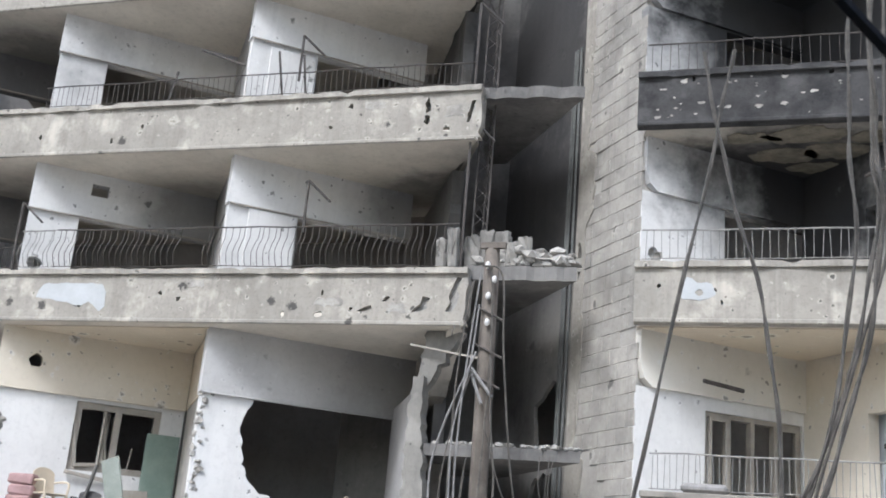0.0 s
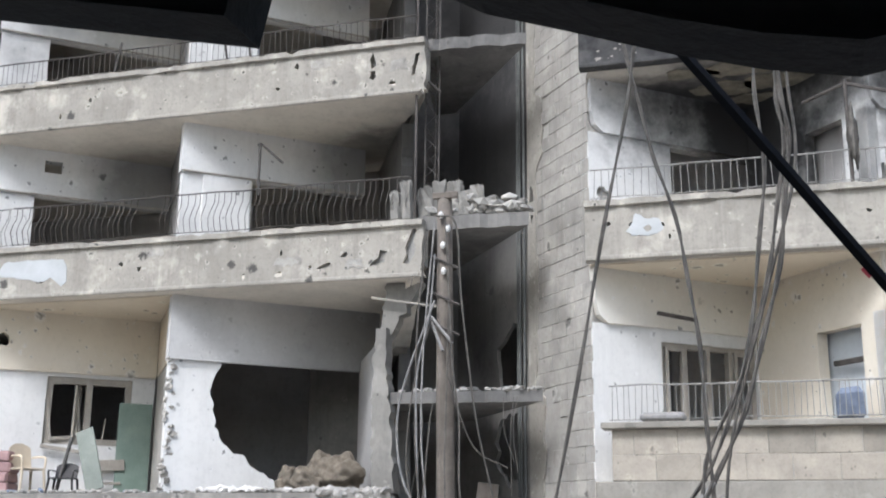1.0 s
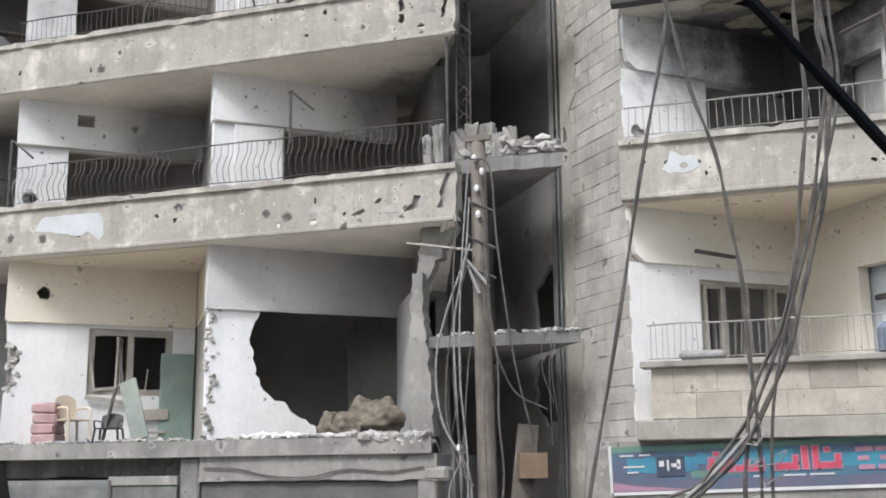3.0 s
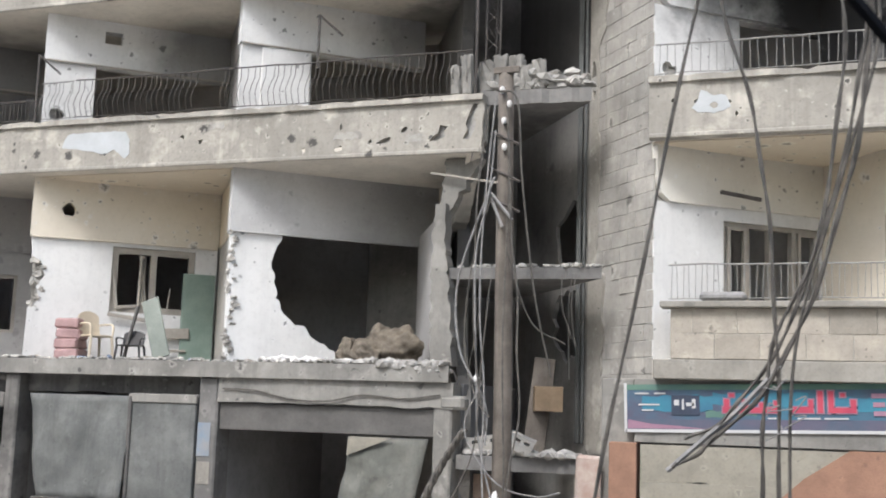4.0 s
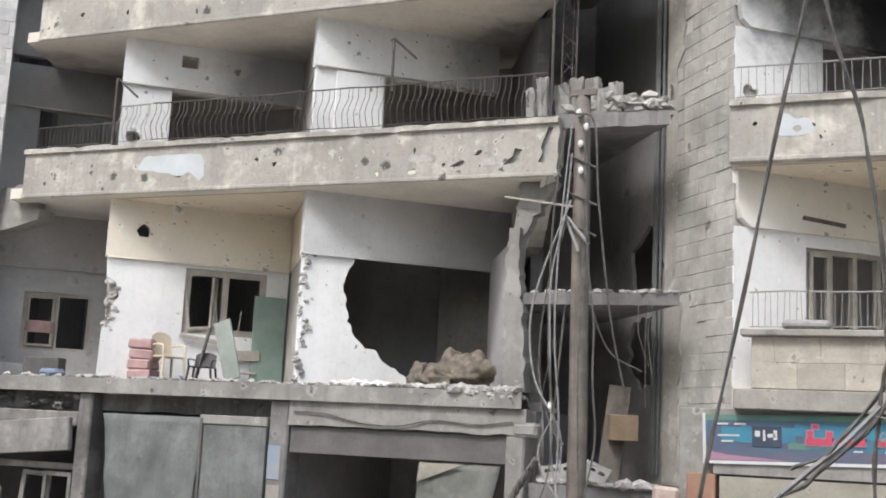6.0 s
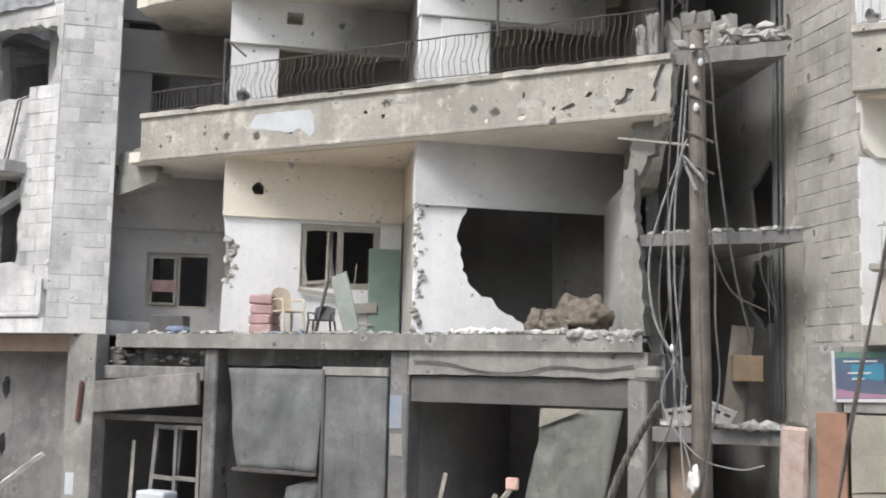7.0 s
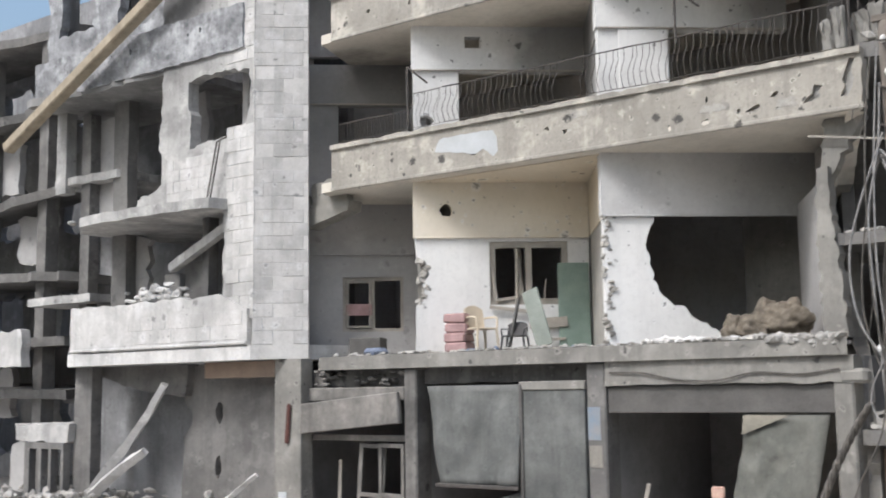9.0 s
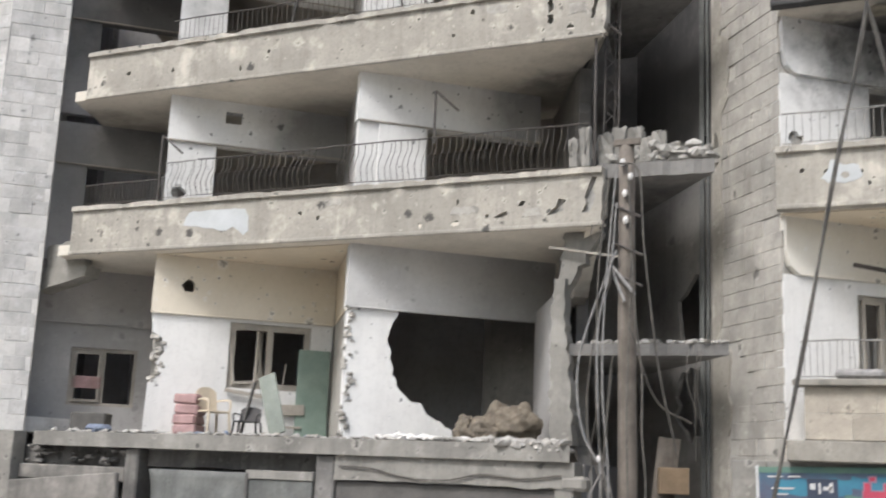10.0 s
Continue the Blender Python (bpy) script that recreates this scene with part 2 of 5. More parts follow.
CU, SU = math.cos(radians(41)), math.sin(radians(41))
U_ANG, V_ANG = 41, 131
YF = 16.63
END_ANG = 118


def thing(name, label, category, group="", at=(0, 0, 0), kind=""):
    ob = new(name)
    ob.location = at
    ob.empty_display_size = 0.2
    return tagged(ob, label, category, group, kind)


def part(name, bm, material, parent=None, label="", smooth=False):
    me = bpy.data.meshes.new(name)
    bmesh.ops.recalc_face_normals(bm, faces=bm.faces)
    bm.to_mesh(me)
    bm.free()
    me.materials.append(material)
    if smooth:
        for p in me.polygons:
            p.use_smooth = True
    ob = new(name, me)
    if parent:
        ob.parent = parent
        ob.matrix_parent_inverse = Matrix.Translation(-base_of(parent))
    if label:
        ob["label"] = label
    return ob


def base_of(ob):
    p = Vector(ob.location)
    while ob.parent:
        ob = ob.parent
        p = p + Vector(ob.location) if ob.type == "EMPTY" else p
    return p


def share(name, mesh, m, parent, label=""):
    """A further object on a mesh that is already there."""
    ob = new(name, mesh)
    ob.parent = parent
    ob.matrix_parent_inverse = Matrix.Translation(-base_of(parent))
    ob.matrix_basis = m
    if label:
        ob["label"] = label
    return ob


def box(bm, x0, x1, y0, y1, z0, z1, m=None, bevel=0.0):
    r = bmesh.ops.create_cube(bm, size=1)
    t = Matrix.Translation(((x0 + x1) / 2, (y0 + y1) / 2, (z0 + z1) / 2)) @ Matrix.Diagonal((x1 - x0, y1 - y0, z1 - z0, 1))
    bmesh.ops.transform(bm, matrix=(m @ t) if m else t, verts=r["verts"])
    if bevel:
        es = list({e for v in r["verts"] for e in v.link_edges})
        bmesh.ops.bevel(bm, geom=es, offset=bevel, segments=1, affect="EDGES", profile=0.5)


def boxed(name, x0, x1, y0, y1, z0, z1, material, parent=None, label="", m=None, bevel=0.012):
    bm = bmesh.new()
    box(bm, x0, x1, y0, y1, z0, z1, m, bevel)
    return part(name, bm, material, parent, label)


def jag(pts, amount, step=0.16, closed=True, keep=()):
    """A line of points broken up into short uneven steps. keep: indices of edges that stay straight."""
    out = []
    n = len(pts)
    for i in range(n if closed else n - 1):
        a, b = pts[i], pts[(i + 1) % n]
        k = max(1, int(math.dist(a, b) / step))
        for j in range(k):
            f = j / k
            p = [a[c] + (b[c] - a[c]) * f for c in (0, 1)]
            if i not in keep and not (j == 0 and (i - 1) % n in keep):
                p = [c + rnd.uniform(-amount, amount) for c in p]
            out.append(tuple(p))
    if not closed:
        out.append(tuple(pts[-1]))
    return out


def panel_mesh(bm, o, ang, outline, holes, thick):
    """A flat wall with holes, in the plane through o (x, y) that runs at ang degrees; outline and holes in (along, height)."""
    c, s = math.cos(radians(ang)), math.sin(radians(ang))
    edges = []
    for loop in [outline, *holes]:
        vs = [bm.verts.new((o[0] + c * a, o[1] + s * a, z)) for a, z in loop]
        edges += [bm.edges.new((vs[i], vs[(i + 1) % len(vs)])) for i in range(len(vs))]
    r = bmesh.ops.triangle_fill(bm, use_beauty=True, use_dissolve=False, edges=edges, normal=(s, -c, 0))
    faces = [f for f in r["geom"] if isinstance(f, bmesh.types.BMFace)]
    e = bmesh.ops.extrude_face_region(bm, geom=faces)
    vs = [v for v in e["geom"] if isinstance(v, bmesh.types.BMVert)]
    bmesh.ops.translate(bm, verts=vs, vec=(-s * thick, c * thick, 0))


def panel(name, o, ang, outline, holes, thick, material, parent=None, label=""):
    bm = bmesh.new()
    panel_mesh(bm, o, ang, outline, holes, thick)
    return part(name, bm, material, parent, label)


def rect(a0, a1, z0, z1):
    return [(a0, z0), (a1, z0), (a1, z1), (a0, z1)]


def prism(name, pts, z0, z1, material, parent=None, label=""):
    bm = bmesh.new()
    f = bm.faces.new([bm.verts.new((x, y, z0)) for x, y in pts])
    e = bmesh.ops.extrude_face_region(bm, geom=[f])
    bmesh.ops.translate(bm, verts=[v for v in e["geom"] if isinstance(v, bmesh.types.BMVert)], vec=(0, 0, z1 - z0))
    bmesh.ops.triangulate(bm, faces=[f for f in bm.faces if len(f.verts) > 4])
    return part(name, bm, material, parent, label)


def tube_mesh(bm, pts, r, sides=6, taper=1.0):
    pts = [Vector(p) for p in pts]
    rings = []
    for i, p in enumerate(pts):
        d = (pts[min(i + 1, len(pts) - 1)] - pts[max(i - 1, 0)]).normalized()
        a = d.cross(Vector((0.31, 0.95, 0.05)))
        a = a.normalized() if a.length > 0.05 else d.orthogonal().normalized()
        b = d.cross(a)
        rr = r * (1 + (taper - 1) * i / (len(pts) - 1))
        rings.append([bm.verts.new(p + (a * math.cos(q) + b * math.sin(q)) * rr) for q in [2 * math.pi * k / sides for k in range(sides)]])
    for u, v in zip(rings, rings[1:]):
        for k in range(sides):
            bm.faces.new((u[k], u[(k + 1) % sides], v[(k + 1) % sides], v[k]))
    bm.faces.new(rings[0][::-1])
    bm.faces.new(rings[-1])


def smooth_line(pts, n=8):
    """Points along a soft curve through pts."""
    p = [Vector(q) for q in pts]
    p = [p[0] * 2 - p[1]] + p + [p[-1] * 2 - p[-2]]
    out = []
    for i in range(1, len(p) - 2):
        for k in range(n):
            t = k / n
            a, b, c, d = p[i - 1:i + 3]
            out.append(0.5 * (2 * b + (c - a) * t + (2 * a - 5 * b + 4 * c - d) * t * t + (3 * b - a - 3 * c + d) * t ** 3))
    out.append(p[-2])
    return out


def lump_mesh(bm, at, size, seed, sub=2, rough=0.35):
    r = bmesh.ops.create_icosphere(bm, subdivisions=sub, radius=0.5)
    for v in r["verts"]:
        k = 1 + rough * (noise.noise(v.co * 3.1 + Vector((seed * 1.7, seed, 0))) + 0.5 * noise.noise(v.co * 7 + Vector((0, seed, 3))))
        v.co = Vector(at) + Vector([c * k * s for c, s in zip(v.co, size)])
    return r["verts"]


def along(o, a, ang=U_ANG, off=0.0):
    """The point a metres along a wall, off metres in front of it."""
    c, s = math.cos(radians(ang)), math.sin(radians(ang))
    return o[0] + c * a + s * off, o[1] + s * a - c * off


def place(o, a, z, ang=U_ANG, off=0.0):
    x, y = along(o, a, ang, off)
    return pose(x, y, z, 0, 0, ang)


def broken_hole(s0, s1, z0, z1, amount=0.14, n=18):
    """A rough round shell hole in a wall."""
    out = []
    for k in range(n):
        q = 2 * math.pi * k / n
        w = 1 + rnd.uniform(-1.15 * amount, 0.9 * amount)
        out.append(((s0 + s1) / 2 + (s1 - s0) / 2 * w * math.cos(q), (z0 + z1) / 2 + (z1 - z0) / 2 * w * math.sin(q)))
    return out


def rubble(name, spots, material, label, sizes=(0.05, 0.16), kind="stuff"):
    bm = bmesh.new()
    for k, (x, y, z) in enumerate(spots):
        s = rnd.uniform(*sizes)
        lump_mesh(bm, (x, y, z + s * 0.3), (s * rnd.uniform(0.8, 1.6), s * rnd.uniform(0.8, 1.4), s * rnd.uniform(0.5, 0.9)), k, 1, 0.6)
    return tagged(part(name, bm, material), label, "rubble", kind=kind)


def window_unit(parent, o, ang, s0, s1, z0, z1, leaves, material=None, panes_from=0, depth=0.1, bar=0.07):
    """A timber window with its frame, mullions and glass, set in an opening."""
    material = material or frame_mat
    w = (s1 - s0 - bar) / leaves
    lights = [rect(s0 + bar + w * k, s0 + w * (k + 1), z0 + bar, z1 - bar) for k in range(leaves)]
    win = panel("window", along(o, 0, ang, -0.05), ang, rect(s0, s1, z0, z1), lights, depth, material, parent)
    for k in range(leaves):
        if k % 3 == panes_from:
            q = lights[k]
            panel("casement", along(o, 0, ang, 0.0), ang, rect(q[0][0] + 0.01, q[1][0] - 0.01, q[0][1] + 0.01, q[2][1] - 0.01), [rect(q[0][0] + 0.06, q[1][0] - 0.06, q[0][1] + 0.06, q[2][1] - 0.06)], 0.04, material, win)
    return win


def railing(parent, x0, x1, y, z0, z1, curved, spacing, material, gaps=()):
    """A balcony rail with one bar after another on a shared shape."""
    n = max(2, int((x1 - x0) / 0.5))
    top = None
    for z, r in ((z1, 0.013), (z0 + 0.06, 0.008)):
        bm = bmesh.new()
        tube_mesh(bm, [(x0 + (x1 - x0) * k / n, y + rnd.uniform(-0.015, 0.015), z + rnd.uniform(-0.012, 0.012)) for k in range(n + 1)], r, 5)
        if top:
            part("bottom_rail", bm, material, top)
        else:
            top = part("railing", bm, material, parent, "bent iron balcony rail")
    bm = bmesh.new()
    h = z1 - z0 - 0.06
    if curved:
        pts = [(0, 0, 0), (0, -0.05, h * 0.15), (0.01, -0.10, h * 0.32), (0.03, -0.07, h * 0.52), (0.05, -0.01, h * 0.72), (0.05, 0.0, h)]
    else:
        pts = [(0, 0, 0), (0, 0, h)]
    tube_mesh(bm, pts, 0.0075 if curved else 0.0055, 4)
    first = part("baluster", bm, material, top)
    me = first.data
    scene.collection.objects.unlink(first)
    bpy.data.objects.remove(first)
    x = x0 + spacing / 2
    while x < x1:
        if not any(a < x < b for a, b in gaps):
            share("baluster", me, pose(x, y, z0 + 0.06, rnd.uniform(-3, 3), rnd.uniform(-3, 3), rnd.uniform(-6, 6)), top)
        x += spacing
    return top


# ---- the ground ----
bm = bmesh.new()
bmesh.ops.create_grid(bm, x_segments=60, y_segments=60, size=300)
for v in bm.verts:
    v.co.z = 0.0
tagged(part("ground", bm, asphalt), "dusty grey street surface strewn with debris", "ground", kind="structure")

# ---- the middle block: storeys on a grid turned to the street, balconies along the street ----
A, B, T0 = (-13.75, 16.93), (-9.6, 16.93), (-17.9, 16.93)
TOOTH, BACK, RET = 3.42, 2.72, 125
block = thing("apartment_building", "shelled grey concrete apartment building with open balconies", "building")
FLOORS = [(3.3, 3.56), (6.92, 7.12), (10.06, 10.26), (13.2, 13.4)]


def slab_plan(x0, x1):
    return [(x0, YF + 0.01), (x1, YF + 0.01), (x1 - 3.2, 22.3), (x0 - 0.6, 22.3)]


for k, (z0, z1) in enumerate(FLOORS):
    front = jag([(-5.45 if k == 0 else -5.05, YF + (-0.08 if k == 0 else 0.01)), (-15.95, YF + (-0.08 if k == 0 else 0.01))], 0.012 if k == 0 else 0.0, 0.35, closed=False)
    plan = front + [(-18.0, 22.3)] + jag([(-8.3, 22.3), (-5.45 if k == 0 else -5.05, YF + 0.01)], 0.05, 0.3, closed=False)[:-1]
    prism("floor_slab", plan, z0, z1, concrete if k == 0 else soffit_plaster, block)
prism("roof_slab", slab_plan(-15.95, -5.05), 16.3, 16.6, concrete, block)


def parapet(parent, x0, x1, y, z0, z1, material, jag_right=True, lip=True, holes=()):
    right = jag([(x1, z0 + 0.02), (x1, z1 - 0.1)], 0.03, 0.12, closed=False) if jag_right else [(x1, z0), (x1, z1 - 0.1)]
    ob = panel("parapet", (0, y), 0, [(x0, z0)] + right + [(x0, z1 - 0.1)], holes, 0.16, material, parent)
    if lip:
        bm = bmesh.new()
        n = int((x1 - x0) / 0.14)
        loops = []
        for k in range(n + 1):
            x = x0 + (x1 - x0) * k / n
            d = rnd.uniform(0.02, 0.06) if rnd.random() < 0.14 else rnd.uniform(0, 0.012)
            e = rnd.uniform(0.02, 0.05) if rnd.random() < 0.1 else rnd.uniform(0, 0.01)
            loops.append([bm.verts.new((x, y - 0.07 + d, z1 - 0.1)), bm.verts.new((x, y - 0.07 + d, z1 - e)), bm.verts.new((x, y + 0.2, z1)), bm.verts.new((x, y + 0.2, z1 - 0.1))])
        for a, b in zip(loops, loops[1:]):
            for j in range(4):
                bm.faces.new((a[j], a[(j + 1) % 4], b[(j + 1) % 4], b[j]))
        bm.faces.new(loops[0])
        bm.faces.new(loops[-1][::-1])
        part("coping", bm, material, parent)
        boxed("drip_band", x0, x1 - 0.05, y - 0.03, y, z0 + 0.0, z0 + 0.07, material, parent)
    return ob


def chips(x0, x1, z0, z1, n, big=0.09):
    out, used = [], []
    for k in range(n * 6):
        x, z, r = rnd.uniform(x0, x1), rnd.uniform(z0, z1), rnd.uniform(0.03, big)
        if all(math.dist((x, z), u[:2]) > r + u[2] + 0.06 for u in used):
            used.append((x, z, r))
            t = rnd.uniform(0.6, 1.3)
            out.append(broken_hole(x - r * t, x + r * t, z - r / t, z + r / t, 0.42, 11))
        if len(out) == n:
            break
    return out


GOUGES = [[(-5.2, 7.72), (-5.12, 7.70), (-5.19, 7.52), (-5.14, 7.4), (-5.18, 7.26), (-5.25, 7.14), (-5.36, 7.16), (-5.29, 7.3), (-5.32, 7.4), (-5.27, 7.54)],
          [(-5.75, 7.4), (-5.62, 7.37), (-5.68, 7.28), (-5.66, 7.2), (-5.8, 7.15), (-5.93, 7.14), (-5.86, 7.22), (-5.78, 7.27)],
          [(-6.86, 7.15), (-6.7, 7.14), (-6.58, 7.2), (-6.63, 7.25), (-6.74, 7.21)], broken_hole(-6.42, -6.3, 7.3, 7.39, 0.4, 9), broken_hole(-7.0, -6.92, 7.15, 7.22, 0.4, 9)]
for z0, z1, n in ((6.92, 7.87, 7), (10.06, 11.04, 5), (13.2, 14.1, 4)):
    cuts = GOUGES + chips(-8.2, -7.15, z0 + 0.15, z1 - 0.25, 3, 0.06) if z0 < 7 else chips(-8.2, -5.45, z0 + 0.15, z1 - 0.25, n) + [jag([(-5.28, z0 + 0.3), (-5.2, z0 + 0.32), (-5.14, z0 + 0.72), (-5.22, z0 + 0.7)], 0.025, 0.07)]
    parapet(block, -15.66, -5.03, YF, z0, z1, parapet_plaster, holes=cuts + chips(-15, -8.5, z0 + 0.15, z1 - 0.25, 4, 0.06))
    boxed("parapet_backing", -15.6, -5.2, YF + 0.175, YF + 0.21, z0 + 0.21, z1 - 0.11, room_dark, block)
    prism("parapet_return", [(-5.03, YF + 0.165), (-5.03, YF + 0.3), (-6.6, 20.0), (-6.78, 19.9), (-5.22, YF + 0.21)], z0 + 0.21, z1 - 0.15, parapet_plaster, block)
boxed("gouge_bed", -7.1, -5.1, YF + 0.075, YF + 0.15, 6.97, 7.74, heap_mat, block, bevel=0.0)
# fresh white patch where the render has gone
panel("bare_patch", (0, YF - 0.006), 0, jag([(-13.0, 7.36), (-12.55, 7.30), (-12.05, 7.2), (-11.9, 7.28), (-11.78, 7.2), (-11.66, 7.1), (-11.55, 7.2), (-11.58, 7.46), (-11.68, 7.6), (-12.2, 7.62), (-12.9, 7.6)], 0.014, 0.09), [], 0.005, bare_plaster, block, "pale bare patch of missing render")

for x, z, w, h in ((-7.35, 7.3, 0.5, 0.16), (-6.2, 7.2, 0.35, 0.2), (-12.0, 7.52, 0.3, 0.1), (-9.9, 7.6, 0.45, 0.12), (-6.9, 10.75, 0.4, 0.16), (-5.5, 10.6, 0.3, 0.25)):
    panel("bare_patch", (0, YF - 0.005), 0, jag([(x - w / 2, z - h / 2), (x + w / 2, z - h / 3), (x + w / 2.2, z + h / 2), (x - w / 2.5, z + h / 2.6)], 0.03, 0.06), [], 0.004, chipped_render, block, "gouged pale patch of render")
panel("parapet_stub", (0, YF + 0.4), 0, jag([(-16.6, 6.75), (-15.6, 6.75), (-15.6, 7.3), (-16.6, 7.25)], 0.04, 0.15), [], 0.2, concrete, block)
panel("slab_stub", (0, YF + 0.35), 0, jag([(-16.7, 6.3), (-15.5, 6.55), (-15.5, 6.78), (-16.7, 6.75)], 0.04, 0.15), [], 0.4, concrete, block)

# rooms: walls that run back at an angle from the balcony edge
TEETH = ((T0, "grey"), (A, "white"), (B, "white"))
for lv, (zf, zc) in enumerate(((3.56, 6.92), (7.12, 10.06), (10.26, 13.2), (13.4, 16.3))):
    zb = (5.83, 9.18, 12.4, 15.6)[lv]
    for o, tone in TEETH:
        lower, upper = white_paint, white_paint
        holes_up, holes_low = [], []
        end = TOOTH
        outline = rect(0, end, zf, zb)
        if lv == 0:
            upper = pale_beige if o is A else (shaded_smoky_plaster if o is B else grey_paint)
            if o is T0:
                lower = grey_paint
                holes_low = [rect(1.68, 3.0, 4.15, 5.33)]
            elif o is A:
                outline = [(0, zf), (end, zf), (end, zb), (0, zb), (0.03, 5.45), (0.2, 5.35), (0.27, 5.1), (0.14, 4.9), (0.2, 4.65), (0.02, 4.5)]
                holes_low = [rect(1.45, 3.0, 4.5, 5.74)]
                holes_up = [broken_hole(0.49, 0.73, 6.23, 6.47)]
            else:
                end = 4.0
                outline = [(0, zf), (1.95, zf)] + jag([(2.1, 3.72), (1.79, 3.92), (1.5, 4.05), (1.42, 4.22), (1.12, 4.3), (0.98, 4.45), (0.84, 4.7), (0.80, 5.0), (0.74, 5.3), (0.80, 5.55), (0.9, 5.8)], 0.028, 0.07, closed=False) + [(0.95, zb), (0, zb)]
        else:
            open_from = 1.27 if o is B else 0.9
            if o is T0:
                open_from = 1.6
            outline = [(0, zf), (open_from, zf), (open_from, zb - 0.03), (end, zb - 0.03), (end, zb), (0, zb)]
            if o is A:
                holes_up = [rect(1.03, 1.35, zb + 0.44, zb + 0.68)] if lv == 1 else []
                holes_low = [broken_hole(0.12, 0.4, zf + 0.9, zf + 1.15, n=8)] if lv == 1 else []
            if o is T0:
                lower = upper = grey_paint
        panel("wall", o, U_ANG, outline, holes_low, 0.2, lower, block)
        top_out = rect(-0.03, end, zb, zc)
        panel("upper_wall", along(o, 0, off=0.05), U_ANG, top_out, holes_up, 0.25, upper, block)
        boxed("wall_band", 0, end, -0.02, 0.0, -0.035, 0.0, frame_mat if lv else upper, block, m=place(o, 0, zb, off=0.05))
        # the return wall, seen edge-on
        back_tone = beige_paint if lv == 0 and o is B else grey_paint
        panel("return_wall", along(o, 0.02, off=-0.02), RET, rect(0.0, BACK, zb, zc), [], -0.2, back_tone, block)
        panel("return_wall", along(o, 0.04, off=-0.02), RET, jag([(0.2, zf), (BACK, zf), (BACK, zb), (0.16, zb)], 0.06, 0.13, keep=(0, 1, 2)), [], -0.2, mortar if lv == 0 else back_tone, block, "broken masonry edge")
    boxed("back_wall", -26.0, -7.8, 22.0, 22.2, zf - 0.25, zc, room_dark, block)
    boxed("party_wall", -18.6, -18.4, 16.9, 22.0, zf - 0.25, zc, room_dark, block)
prism("ceiling_panel", [(A[0], A[1]), (B[0], B[1]), along(B, BACK, RET)], 6.9, 6.915, beige_paint, block, "cream painted balcony ceiling")
# openings' joinery
window_unit(block, A, U_ANG, 1.45, 3.0, 4.5, 5.74, 2, panes_from=2, bar=0.12)
window_unit(block, T0, U_ANG, 1.68, 3.0, 4.15, 5.33, 2)
boxed("transom", 0.05, 0.62, 0.0, 0.05, 0.35, 0.6, pink_plastic, block, "faded pink panel in the window", m=place(T0, 1.7, 4.15))
for o, a, b, lv in ((B, 0.36, 1.24, 7.12), (B, 0.36, 1.24, 10.26)):
    boxed("door_leaf", a, b, -0.03, 0.01, 0, 2.02, white_paint, block, "white balcony door leaf", m=place(o, 0, lv + 0.01, off=0.02))
# front pillar at the broken corner, and the wall of the blown-out room beside it
panel("corner_pillar", (0, YF + 0.12), 0, jag([(-5.84, 3.56), (-5.48, 3.56), (-5.53, 4.5), (-5.62, 5.2), (-5.66, 6.12), (-5.84, 6.15), (-5.87, 5.0)], 0.03, 0.09, keep=(0,)), [], 0.3, concrete, block)
panel("spalled_haunch", (0, YF + 0.3), 0, jag([(-5.84, 5.98), (-5.66, 5.98), (-5.52, 6.28), (-5.3, 6.6), (-5.12, 6.91), (-5.72, 6.91), (-5.8, 6.4)], 0.04, 0.08, keep=(4,)), [], 0.24, concrete, block, "broken pale plaster haunch under the slab")
panel("room_side_wall", (-5.82, YF + 0.35), END_ANG, jag([(0, 3.56), (2.6, 3.56), (2.6, 6.0), (0.0, 6.0)], 0.04, 0.2, keep=(0, 1, 2)), [], -0.18, grey_paint, block)
panel("broken_end_beam", (-5.3, YF + 0.1), END_ANG, jag([(0.0, 6.92), (0.25, 6.75), (0.6, 6.5), (0.8, 6.3), (1.2, 6.05), (1.5, 5.9), (3.0, 5.85), (3.0, 6.92)], 0.06, 0.14, keep=(5, 6, 7)), [], -0.25, soffit_plaster, block)
for lv, (zf, zc) in enumerate(((7.12, 10.06), (10.26, 13.2), (13.4, 16.3))):
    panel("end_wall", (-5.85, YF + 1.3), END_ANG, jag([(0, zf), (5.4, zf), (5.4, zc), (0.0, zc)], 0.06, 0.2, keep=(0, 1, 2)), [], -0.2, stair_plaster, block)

# rails
railing(block, -13.6, -12.9, YF + 0.06, 7.87, 8.62, True, 0.105, iron_white)
railing(block, -12.85, -5.25, YF + 0.06, 7.87, 8.62, True, 0.115, iron, gaps=((-10.3, -9.9),))
railing(block, -15.5, -13.75, YF + 0.06, 7.87, 8.3, False, 0.09, iron)
railing(block, -13.7, -5.2, YF + 0.06, 11.04, 11.5, False, 0.11, iron)

# ---- shops at street level under the middle block ----
for x0, x1, mat in ((-13.85, -13.55, shop_concrete), (-9.88, -9.52, far_plaster), (-5.72, -5.42, concrete), (-17.2, -16.85, shop_concrete)):
    boxed("shop_pillar", x0, x1, YF + 0.02, YF + 0.5, 0, 3.3, mat, block, bevel=0.03)
for x0, x1, z0, z1 in ((-9.5, -5.4, 2.9, 3.3), (-16.8, -13.9, 2.85, 3.3), (-13.6, -9.9, 3.0, 3.3)):
    panel("lintel", (0, YF + (0.0 if x1 > -6 else 0.3)), 0, jag(rect(x0, x1, z0, z1), 0.02, 0.2, keep=(2,)), [], 0.35, concrete if x1 > -6 else shop_concrete, block)
